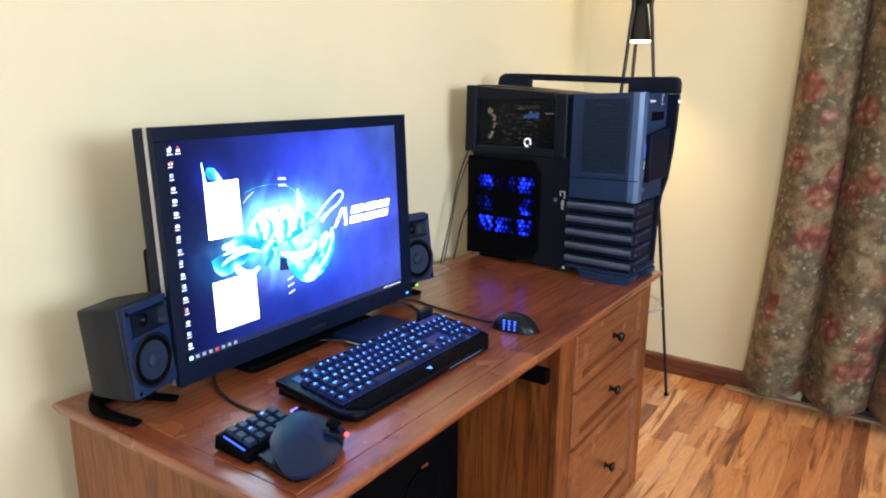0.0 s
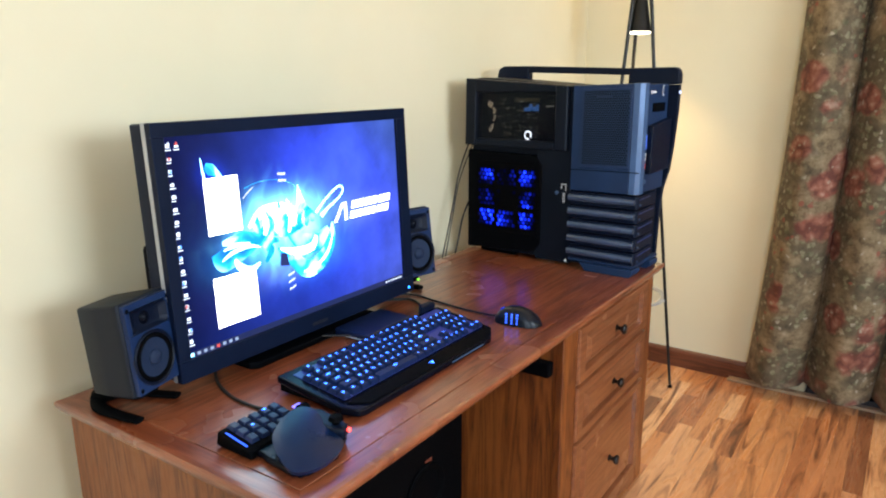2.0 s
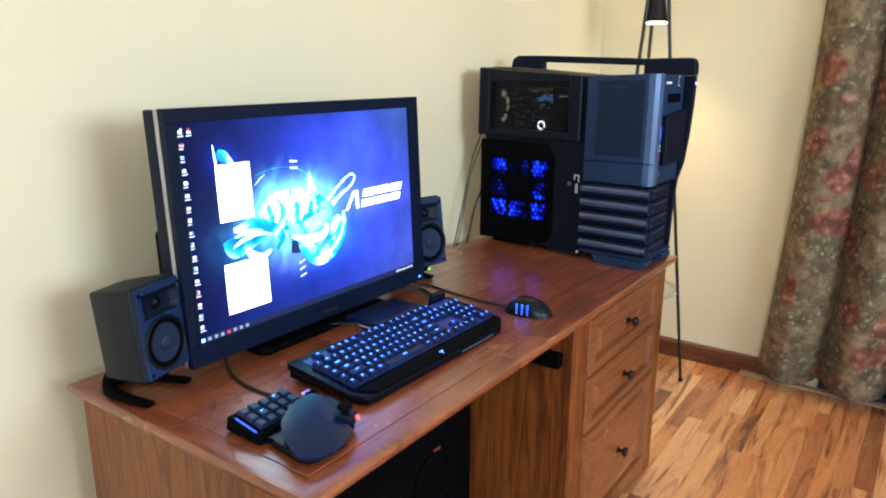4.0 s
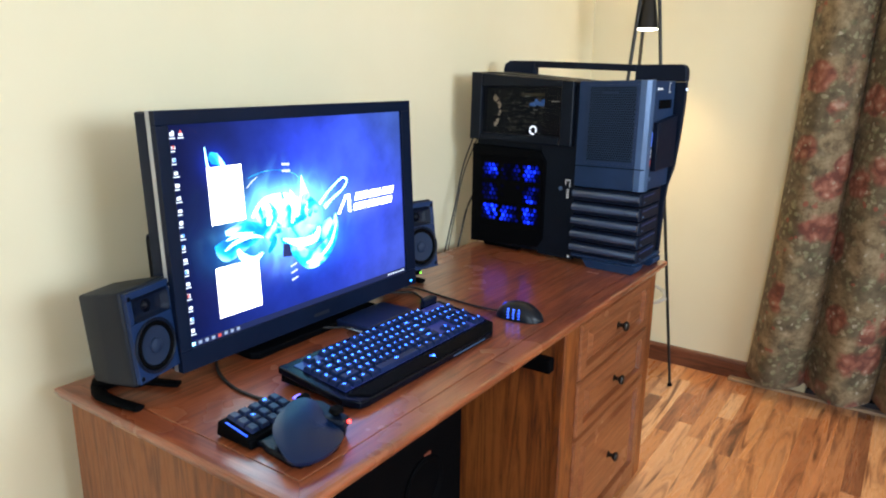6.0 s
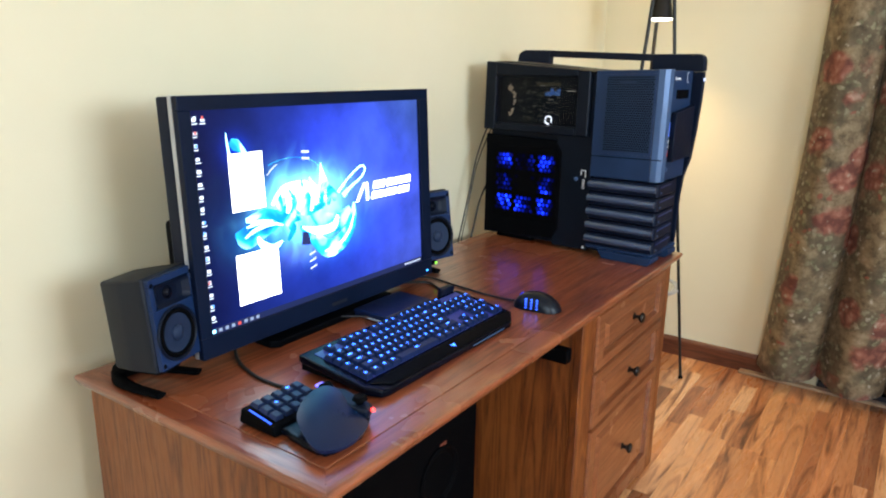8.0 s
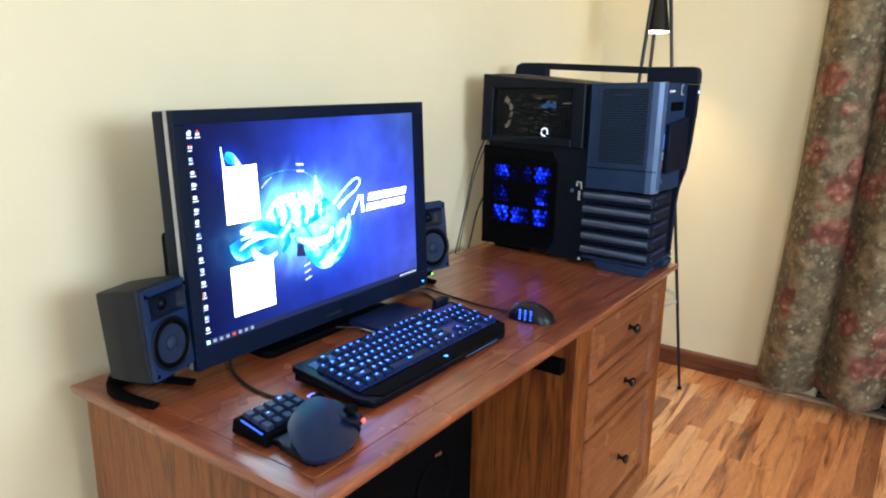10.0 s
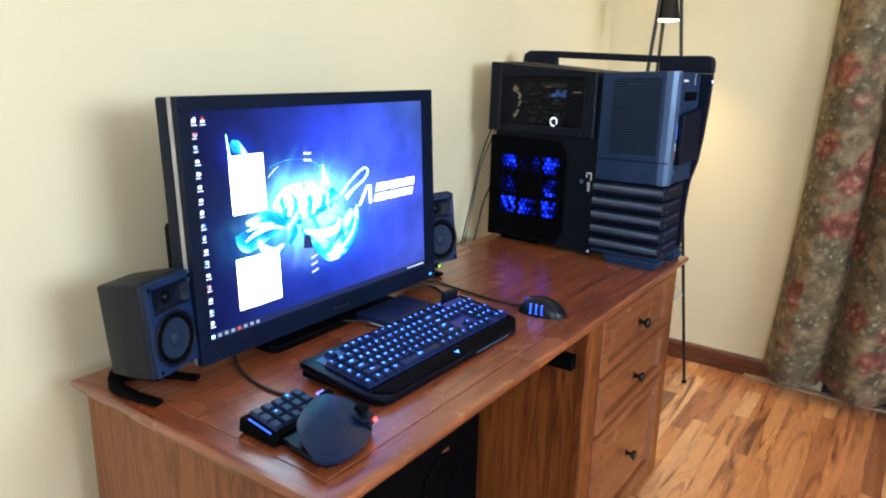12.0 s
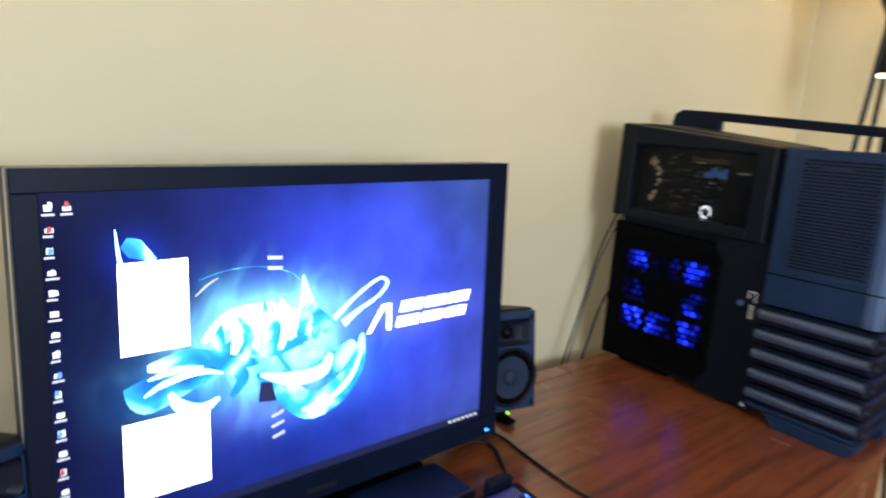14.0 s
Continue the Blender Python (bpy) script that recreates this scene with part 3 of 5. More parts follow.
part("maker_mark", box(0.0731, 0.0735, -0.025, 0.022, 0.046, 0.053), plain("grey_print", (0.008, 0.009, 0.014), 0.4), monitor)
part("power_light", box(0.0731, 0.0740, 0.319, 0.3265, 0.0450, 0.0490, 0.0004), glow("blue_light", (0.03, 0.28, 1.0), 6), monitor, "blue power light")


def screen_picture():
    """Lit panel: navy at the rim, blue glow to one side, hot cyan-white heart, painted reflection haze top right."""
    k = Nodes("lit_blue_screen")
    sep = k.t.nodes.new("ShaderNodeSeparateXYZ")
    k.link(k.coords(), sep.inputs[0])
    s, t = k.math("SUBTRACT", sep.outputs[1], SY0), k.math("DIVIDE", k.math("SUBTRACT", sep.outputs[2], SZ0), UP)

    def blob(cs, ct, rs, rt):
        a = k.math("DIVIDE", k.math("SUBTRACT", s, cs), rs)
        c = k.math("DIVIDE", k.math("SUBTRACT", t, ct), rt)
        return k.math("EXPONENT", k.math("MULTIPLY", k.math("ADD", k.math("MULTIPLY", a, a), k.math("MULTIPLY", c, c)), -1.0))

    g1, g2, g3, g4 = blob(0.405, 0.285, 0.155, 0.125), blob(0.250, 0.230, 0.080, 0.042), blob(0.40, 0.13, 0.20, 0.12), blob(0.62, 0.05, 0.20, 0.25)
    cloud = k.noise(k.coords("Object", (1, 5, 5)), 2.2, 4)
    e = k.mix(1.0, (0.002, 0.004, 0.03), k.mix(1.0, (0, 0, 0), (0.014, 0.030, 0.235)), "ADD")
    # blob at (0.62, 0.44): haze of reflected room light, painted into the emission
    for g, col in ((g1, (0.07, 0.13, 1.8)), (g2, (1.0, 3.2, 4.6)), (g3, (0.015, 0.045, 0.75)), (g4, (0.060, 0.085, 0.33)), (blob(0.15, 0.17, 0.075, 0.04), (0.02, 0.35, 1.0)), (blob(0.33, 0.15, 0.075, 0.05), (0.02, 0.40, 1.3)), (blob(0.50, 0.213, 0.11, 0.03), (0.12, 0.16, 1.0)), (blob(0.09, 0.34, 0.03, 0.03), (0.01, 0.05, 0.9)), (blob(0.62, 0.44, 0.22, 0.16), (0.05, 0.10, 0.20)), (blob(0.252, 0.118, 0.075, 0.026), (0.16, 0.19, 0.75))):
        e = k.mix(1.0, e, k.mix(g, (0, 0, 0), col), "ADD")
    edge_l = k.ramp(k.math("DIVIDE", s, 0.16), (0.0, (0.22, 0.24, 0.28)), (1.0, (1, 1, 1)))
    e = k.mix(1.0, e, edge_l, "MULTIPLY")
    e = k.mix(1.0, e, k.ramp(cloud, (0.3, (0.7, 0.7, 0.7)), (0.7, (1.1, 1.1, 1.1))), "MULTIPLY")
    fil = k.ramp(k.noise(k.coords("Object", (1, 1, 0.55)), 20, 2, 0.4, 1.0), (0.36, (0.3, 0.3, 0.3)), (0.5, (0.8, 0.8, 0.8)), (0.6, (1.6, 1.6, 1.6)))
    e = k.mix(1.0, e, k.mix(k.math("MULTIPLY", fil, blob(0.255, 0.21, 0.10, 0.062)), (0, 0, 0), (0.6, 2.2, 3.0)), "ADD")
    k.set(Base_Color=(0.002, 0.002, 0.003), Roughness=0.25, Specular_IOR_Level=0.08, Emission_Color=e, Emission_Strength=1.0)
    return k.mat


panel = part("screen", box(0.0582, 0.0660, SY0, SY0 + SW, SZ0, SZ0 + SH), screen_picture(), monitor, "lit screen with a blue swirl wallpaper")
PX = 0.0662
for ob in monitor.children:
    if ob.name.split(".")[0] not in ("neck", "base_plate"):
        ob.matrix_basis = LEAN
WHITE_LIT = glow("white_lit", (0.95, 0.98, 1.0), 6.0)
GREY_LIT = glow("pale_lit", (0.75, 0.85, 1.0), 1.7)
CYAN_HOT = glow("cyan_white_lit", (0.40, 0.92, 1.0), 6.0)


def swirl(name, lo, mid, hi, seed):
    k = Nodes(name)
    v = k.coords("Object", (1, 1, 1), (0, 0, seed))
    f = k.noise(v, 17, 2, 0.4, 0.8)
    k.set(Base_Color=(0.01, 0.01, 0.01), Roughness=0.3, Emission_Color=k.ramp(f, (0.34, lo), (0.49, mid), (0.66, hi)), Emission_Strength=2.2)
    return k.mat


CYAN = swirl("cyan_lit", (0.0, 0.26, 0.80), (0.03, 0.58, 1.0), (0.9, 2.0, 2.3), 0.0)
CYAN_DEEP = swirl("deep_cyan_lit", (0.0, 0.10, 0.50), (0.01, 0.42, 0.9), (0.5, 1.4, 1.6), 1.3)
RED_LIT = glow("red_lit", (1.0, 0.12, 0.10), 1.0)


def flat(pts, lift=0.0, bm=None):
    """A flat patch on the screen from (across, up) points."""
    own = bm or bmesh.new()
    own.faces.new([own.verts.new((PX + lift, SY0 + s, SZ0 + t * UP)) for s, t in pts])
    return own


def rect(s0, s1, t0, t1, lift=0.0, bm=None):
    return flat([(s0, t0), (s1, t0), (s1, t1), (s0, t1)], lift, bm)


def blade(line, widths, lift, mat_, name="wallpaper_swirl"):
    """A petal of the wallpaper: a tapered ribbon along a smooth line."""
    own = bmesh.new()
    p = [Vector((a, c, 0)) for a, c in line]
    pts = []
    for i in range(len(p) - 1):
        a, q, c, e = p[max(i - 1, 0)], p[i], p[i + 1], p[min(i + 2, len(p) - 1)]
        for j in range(8):
            u = j / 8
            pts.append((0.5 * (2 * q + (c - a) * u + (2 * a - 5 * q + 4 * c - e) * u * u + (3 * q - a - 3 * c + e) * u ** 3), widths[i] * (1 - u) + widths[i + 1] * u))
    pts.append((p[-1], widths[-1]))
    rows = []
    for i, (q, w) in enumerate(pts):
        t = (pts[min(i + 1, len(pts) - 1)][0] - pts[max(i - 1, 0)][0]).normalized()
        nn = Vector((-t.y, t.x, 0)) * w
        rows.append([own.verts.new((PX + lift, SY0 + (q + sg * nn).x, SZ0 + (q + sg * nn).y * UP)) for sg in (1, -1)])
    for a, c in zip(rows, rows[1:]):
        own.faces.new((a[0], a[1], c[1], c[0]))
    bmesh.ops.recalc_face_normals(own, faces=own.faces[:])
    part(name, own, mat_, panel)


blade([(0.10, 0.205), (0.15, 0.205), (0.20, 0.192), (0.24, 0.185)], [0.004, 0.016, 0.012, 0.003], 0.0001, CYAN)
blade([(0.088, 0.19), (0.10, 0.168), (0.14, 0.178), (0.20, 0.186)], [0.016, 0.02, 0.016, 0.002], 0.0002, CYAN_DEEP)
blade([(0.095, 0.170), (0.12, 0.182), (0.16, 0.188), (0.19, 0.18)], [0.001, 0.004, 0.004, 0.001], 0.0003, CYAN_HOT)
blade([(0.125, 0.168), (0.135, 0.150), (0.16, 0.138), (0.185, 0.148)], [0.003, 0.008, 0.008, 0.002], 0.0003, CYAN_HOT)
blade([(0.262, 0.200), (0.30, 0.170), (0.345, 0.160), (0.385, 0.185)], [0.004, 0.020, 0.022, 0.006], 0.00005, CYAN_DEEP)
blade([(0.17, 0.205), (0.215, 0.212), (0.26, 0.20), (0.31, 0.205)], [0.004, 0.012, 0.012, 0.004], 0.00012, CYAN)
blade([(0.235, 0.168), (0.27, 0.14), (0.31, 0.105), (0.355, 0.115), (0.388, 0.15), (0.398, 0.196)], [0.002, 0.016, 0.020, 0.020, 0.014, 0.002], 0.0001, CYAN)
blade([(0.24, 0.166), (0.285, 0.15), (0.33, 0.152), (0.345, 0.175)], [0.002, 0.010, 0.010, 0.004], 0.0002, CYAN_HOT)
blade([(0.30, 0.100), (0.345, 0.108), (0.38, 0.135), (0.40, 0.18)], [0.002, 0.004, 0.004, 0.001], 0.0003, CYAN_HOT)
blade([(0.303, 0.296), (0.307, 0.265), (0.318, 0.235), (0.335, 0.222)], [0.001, 0.008, 0.014, 0.008], 0.0001, CYAN)
blade([(0.303, 0.296), (0.300, 0.262), (0.297, 0.232)], [0.001, 0.003, 0.004], 0.0002, CYAN_HOT)
blade([(0.350, 0.226), (0.385, 0.254), (0.425, 0.276), (0.440, 0.268), (0.425, 0.250), (0.39, 0.232), (0.365, 0.216)], [0.004, 0.002, 0.002, 0.002, 0.002, 0.003, 0.006], 0.0001, CYAN_HOT)
blade([(0.165, 0.225), (0.20, 0.25), (0.25, 0.248), (0.30, 0.23), (0.345, 0.222)], [0.003, 0.012, 0.017, 0.014, 0.004], 0.0001, CYAN_HOT)
blade([(0.20, 0.25), (0.225, 0.225), (0.245, 0.20)], [0.006, 0.012, 0.004], 0.0002, CYAN_HOT)
blade([(0.262, 0.246), (0.272, 0.22), (0.268, 0.196)], [0.004, 0.008, 0.003], 0.0002, CYAN_HOT)
for k in range(9):
    s = 0.185 + 0.019 * k
    h = (0.030, 0.044, 0.036, 0.052, 0.040, 0.054, 0.038, 0.046, 0.030)[k]
    blade([(s, 0.196 + 0.006 * (k % 3)), (s + 0.006 * (k % 2), 0.215 + h * 0.3), (s + 0.004 - 0.008 * (k % 3), 0.215 + h)], [0.004, 0.009, 0.001], 0.00025, CYAN_HOT if k % 4 == 1 else CYAN)
blade([(0.150, 0.200), (0.185, 0.196), (0.215, 0.170), (0.20, 0.145)], [0.003, 0.008, 0.010, 0.003], 0.00028, CYAN)
blade([(0.10, 0.190), (0.13, 0.196), (0.165, 0.194)], [0.001, 0.005, 0.001], 0.0003, CYAN_HOT)
blade([(0.072, 0.376), (0.074, 0.350), (0.076, 0.336)], [0.0005, 0.002, 0.0025], 0.0001, CYAN_HOT)
blade([(0.080, 0.360), (0.092, 0.352), (0.114, 0.336)], [0.006, 0.012, 0.002], 0.0001, CYAN)
blade([(0.163, 0.306), (0.196, 0.314), (0.238, 0.315), (0.281, 0.303), (0.299, 0.288)], [0.0006] * 5, 0.0001, CYAN_DEEP)
blade([(0.158, 0.286), (0.172, 0.298), (0.186, 0.306)], [0.0008, 0.0014, 0.0006], 0.0002, GREY_LIT)
for s0, t0 in ((0.251, 0.323), (0.251, 0.309)):
    part("wallpaper_bar", flat([(s0, t0), (s0 + 0.021, t0 - 0.002), (s0 + 0.021, t0 + 0.003), (s0, t0 + 0.005)], 0.0002), GREY_LIT, panel)
for s0, t0 in ((0.255, 0.100), (0.255, 0.085), (0.256, 0.069)):
    part("wallpaper_bar", flat([(s0, t0), (s0 + 0.018, t0 + 0.005), (s0 + 0.018, t0 + 0.009), (s0, t0 + 0.004)], 0.0002), GREY_LIT, panel)
part("wallpaper_shade", flat([(0.236, 0.128), (0.262, 0.124), (0.256, 0.152), (0.240, 0.156)], 0.00035), glow("navy_lit", (0.02, 0.04, 0.35), 0.5), panel)
part("note_window", rect(0.072, 0.150, 0.225, 0.336, 0.0005), WHITE_LIT, panel, "blank white note window")
part("note_window", rect(0.070, 0.172, 0.039, 0.140, 0.0005), WHITE_LIT, panel, "blank white note window")
# maker's mark of the wallpaper as plain slanted bars
for pts in ([(0.404, 0.193), (0.412, 0.193), (0.436, 0.229), (0.440, 0.229), (0.440, 0.193), (0.448, 0.193), (0.448, 0.235), (0.432, 0.235)],):
    part("wallpaper_mark", flat(pts, 0.0004), WHITE_LIT, panel)
for s0, s1 in ((0.456, 0.498), (0.504, 0.546), (0.552, 0.594)):
    for t0, t1 in ((0.194, 0.2105), (0.2175, 0.235)):
        sk = (t1 - t0) * 0.3
        part("wallpaper_mark", flat([(s0 + (t0 - 0.194) * 0.3, t0), (s1 + (t0 - 0.194) * 0.3, t0), (s1 + (t0 - 0.194) * 0.3 + sk, t1), (s0 + (t0 - 0.194) * 0.3 + sk, t1)], 0.0004), WHITE_LIT, panel)
# desktop icons with their captions, taskbar
icon_rng = random.Random(5)
TASK_LIT = glow("task_lit", (0.55, 0.70, 1.0), 0.8)
ICON_LIT = glow("icon_lit", (0.80, 0.90, 1.0), 2.2)
BLUE_LIT = glow("icon_blue_lit", (0.10, 0.35, 1.0), 2.0)
for i in range(17):
    for s0 in ((0.0040, 0.0212) if i == 0 else (0.0040,)):
        t0 = 0.396 - i * 0.0232
        ic = part("desktop_icon", rect(s0 + 0.0012, s0 + icon_rng.uniform(0.0070, 0.0095), t0 + 0.0040, t0 + icon_rng.uniform(0.0085, 0.0120), 0.0002), ICON_LIT, panel)
        a, c = icon_rng.uniform(0.0, 0.005), icon_rng.uniform(0.003, 0.0075)
        tint = RED_LIT if s0 > 0.015 else ICON_LIT if i == 0 else icon_rng.choice((ICON_LIT, ICON_LIT, ICON_LIT, BLUE_LIT, RED_LIT))
        part("emblem", flat([(s0 + a, t0 + c), (s0 + a + 0.0055, t0 + c + 0.001), (s0 + a + 0.0050, t0 + c + 0.0062), (s0 + a + 0.0015, t0 + c + 0.0070)], 0.0003), tint, ic)
        part("caption", rect(s0 - 0.001, s0 + icon_rng.uniform(0.008, 0.012), t0 - 0.001, t0 + 0.0014, 0.0002), GREY_LIT, ic)
part("taskbar", rect(0.0, SW, 0.0, 0.0125, 0.00015), glow("taskbar_lit", (0.03, 0.05, 0.20), 0.6, (0.002, 0.002, 0.003)), panel)
for i in range(8):
    part("task_button", rect(0.003 + i * 0.0145, 0.0105 + i * 0.0145, 0.003, 0.0095, 0.0003), RED_LIT if i == 4 else TASK_LIT if i else CYAN, panel)
for i in range(7):
    part("tray_icon", rect(0.570 + i * 0.0095, 0.576 + i * 0.0095, 0.004, 0.008, 0.0003), GREY_LIT, panel)

# ---------------------------------------------------------------- the computer tower
tower = thing("computer_tower", pose(-0.675, 1.970, DZ, 0, 0, -3.5) @ Matrix.Diagonal((0.925, 1.0, 1.0, 1.0)), "large black modular computer tower with blue-lit fan", "computer")


def fan_light():
    """Honeycomb lit from behind by the fan's own blue diodes, uneven from cell to cell."""
    k = Nodes("blue_fan_light")
    sep = k.t.nodes.new("ShaderNodeSeparateXYZ")
    k.link(k.coords(), sep.inputs[0])
    total = 0.0012
    for cx, cz, r, g in ((-0.556, 0.268, 0.017, 1.0), (-0.540, 0.252, 0.018, 0.25), (-0.396, 0.266, 0.017, 1.0), (-0.428, 0.268, 0.020, 0.28), (-0.568, 0.140, 0.018, 1.0), (-0.530, 0.128, 0.022, 0.7), (-0.49, 0.120, 0.024, 0.30), (-0.402, 0.126, 0.018, 1.0), (-0.396, 0.168, 0.018, 0.55), (-0.390, 0.205, 0.016, 0.14), (-0.56, 0.20, 0.020, 0.06)):
        a = k.math("DIVIDE", k.math("SUBTRACT", sep.outputs[0], cx), r)
        c = k.math("DIVIDE", k.math("SUBTRACT", sep.outputs[2], cz), r)
        e = k.math("EXPONENT", k.math("MULTIPLY", k.math("ADD", k.math("MULTIPLY", a, a), k.math("MULTIPLY", c, c)), -1.0))
        total = k.math("ADD", k.math("MULTIPLY", e, g), total)
    rnd = k.t.nodes.new("ShaderNodeNewGeometry").outputs["Random Per Island"]
    k.set(Base_Color=(0.0, 0.0, 0.004), Roughness=0.5, Specular_IOR_Level=0.03, Emission_Color=(0.008, 0.028, 1.0), Emission_Strength=k.math("MULTIPLY", total, k.math("ADD", k.math("MULTIPLY", k.math("MULTIPLY", rnd, rnd), 16.0), 0.30)))
    return k.mat


BLUE_FAN = fan_light()
SMOKED = Nodes("smoked_window").set(Base_Color=(0.010, 0.010, 0.011), Roughness=0.06, Specular_IOR_Level=0.2, Alpha=0.26).mat
WHITE_PRINT = plain("white_print", (0.75, 0.76, 0.78), 0.5, bump=0)

part("chassis", box(-0.640, -0.022, 0.022, 0.199, 0.012, 0.550, 0.006), BLACK_METAL, tower)
part("side_plate", box(-0.362, -0.2305, 0.006, 0.0215, 0.010, 0.545, 0.003), BLACK_METAL, tower)
# upper windowed pod, its top rising to the back
wp = part("window_pod", prism([(-0.646, 0.374), (-0.642, 0.594), (-0.600, 0.593), (-0.246, 0.5565), (-0.246, 0.363)], 0.045, 0.1985, "y", 0.003), BLACK_METAL, tower)
frame_bm = bmesh.new()
for q in ([(-0.646, 0.373), (-0.642, 0.593), (-0.598, 0.589), (-0.602, 0.373)], [(-0.599, 0.546), (-0.599, 0.5885), (-0.289, 0.560), (-0.289, 0.540)],
          [(-0.599, 0.373), (-0.599, 0.394), (-0.289, 0.389), (-0.289, 0.364)], [(-0.2885, 0.364), (-0.2885, 0.560), (-0.246, 0.556), (-0.246, 0.363)]):
    prism(q, -0.014, 0.0445, "y", 0.003, 1, frame_bm)
part("window_frame", frame_bm, BLACK_METAL, wp)
part("window", box(-0.5985, -0.2895, -0.004, -0.001, 0.392, 0.5405), SMOKED, wp, "smoked side window")
part("board", box(-0.598, -0.290, 0.040, 0.0442, 0.395, 0.5395), plain("dark_circuit_board", (0.010, 0.009, 0.007), 0.5), wp)
ring = bmesh.new()
for k in range(20):
    if k in (16, 17):
        continue
    a0, a1 = 2 * math.pi * k / 20, 2 * math.pi * (k + 1) / 20
    ring.faces.new([ring.verts.new((-0.404 + r * math.cos(a), 0.012, 0.407 + r * math.sin(a))) for r, a in ((0.0095, a0), (0.0145, a0), (0.0145, a1), (0.0095, a1))])
# ring logo given its own emission to show behind the dark window
part("cooler_mark", ring, glow("emissive_ring_mark", (0.85, 0.9, 1.0), 3.0), wp, "white ring mark with added emission")
fin_rng = random.Random(4)
fins = bmesh.new()
for k in range(15):
    z0 = 0.484 + fin_rng.uniform(-0.003, 0.003)
    box(-0.420 + k * 0.0064, -0.4155 + k * 0.0064, 0.010, 0.030, z0, z0 + fin_rng.uniform(0.008, 0.020) * (1.0 if k < 10 else 0.6), bm=fins)
# heat spreaders are no lamps; a weak blue emission is added so they show
part("memory_module", fins, glow("emissive_blue_fins", (0.05, 0.17, 0.6), 0.35, (0.05, 0.14, 0.32)), wp, "blue memory heat spreaders")
rim = bmesh.new()
bit_rng = random.Random(21)
for k in range(34):
    a = radians(bit_rng.uniform(-75, 95))
    rr = bit_rng.gauss(1.0, 0.09)
    h = bit_rng.uniform(0.0008, 0.0030)
    box(-0.003 * bit_rng.uniform(0.3, 1.2), 0.003, 0.004, 0.010, -h, h, bm=rim)
    bmesh.ops.transform(rim, matrix=Matrix.Translation((-0.562 + 0.024 * rr * math.cos(a), 0, 0.466 + 0.044 * rr * math.sin(a))) @ pose(0, 0, 0, 0, -math.degrees(a) + bit_rng.uniform(-40, 40), 0), verts=rim.verts[-8:])
part("fan_rim", rim, plain("tan_cooler_fan", (0.75, 0.58, 0.40), 0.4), wp, "tan cooler fan blades")
clips = bmesh.new()
for k in range(4):
    for j in range(3):
        box(-0.330 + k * 0.006, -0.327 + k * 0.006, 0.030, 0.0395, 0.455 + j * 0.012, 0.461 + j * 0.012, bm=clips)
box(-0.334, -0.306, 0.004, 0.010, 0.4955, 0.4985, bm=clips)
box(-0.436, -0.420, 0.004, 0.010, 0.512, 0.5135, bm=clips)
box(-0.402, -0.390, 0.004, 0.010, 0.470, 0.4712, bm=clips)
part("connector_block", clips, plain("cream_connectors", (0.8, 0.76, 0.66), 0.4), wp)
bits = bmesh.new()
for k in range(70):
    bx, bz_ = bit_rng.uniform(-0.53, -0.30), bit_rng.uniform(0.40, 0.53)
    box(bx, bx + bit_rng.uniform(0.002, 0.014), 0.012, 0.018, bz_, bz_ + bit_rng.uniform(0.001, 0.004), bm=bits)
part("circuitry", bits, plain("grey_brown_components", (0.11, 0.088, 0.058), 0.4), wp)
part("bracket", box(-0.46, -0.31, 0.02, 0.0395, 0.512, 0.522, 0.001), plain("dull_brass_bracket", (0.10, 0.075, 0.04), 0.4, metal=0.5), wp)
# lower fan pod
fp = part("fan_pod", prism([(-0.645, 0.014), (-0.645, 0.356), (-0.366, 0.345), (-0.340, 0.312), (-0.340, 0.062), (-0.364, 0.030)], 0.004, 0.0215, "y", 0.004), BLACK_SOFT, tower)
part("grille_plate", box(-0.606, -0.352, 0.0005, 0.0038, 0.080, 0.318, 0.001), RUBBER, fp)
lit = bmesh.new()
hr = 0.0086
FC = (-0.477, 0.200)
j = 0
z = 0.108
while z < 0.296:
    x = -0.590 + (hr * 0.93 if j % 2 else 0)
    while x < -0.364:
        dx, dz = x - FC[0], z - FC[1]
        r = math.hypot(dx, dz)
        if 0.034 < r:
            bars = abs(dx + 0.045) < 0.006 or abs(dx - 0.042) < 0.006 or abs(dz - 0.036) < 0.006 or abs(dz + 0.034) < 0.006
            if not bars:
                lit.faces.new([lit.verts.new((x + hr * 0.78 * math.cos(radians(60 * q + 30)), 0.0002, z + hr * 0.78 * math.sin(radians(60 * q + 30)))) for q in range(6)][::-1])
        x += hr * 1.86
    z += hr * 1.62
    j += 1
tagged(part("lit_honeycomb", lit, BLUE_FAN, fp, "bright blue lit honeycomb cells"), kind="stuff")
# drive-bay tower
bay = part("drive_bay", box(-0.229, -0.030, -0.008, 0.0215, 0.246, 0.556, 0.003), STEEL_SHEEN, tower, "dark coated drive bay with blue sheen in its colour")
part("corner_edge", prism([(-0.0295, -0.008), (-0.010, -0.008), (0.002, 0.004), (0.002, 0.030), (-0.0295, 0.030)], 0.246, 0.556, "z", 0.0015), EDGE_GREY, bay, "lighter grey corner edge")
part("bay_frame", prism([(-0.196, 0.318), (-0.196, 0.545), (-0.032, 0.545), (-0.032, 0.318)], -0.0105, -0.0082, "y", 0.001), STEEL_SHEEN, bay)
dots = bmesh.new()
zz, row = 0.331, 0
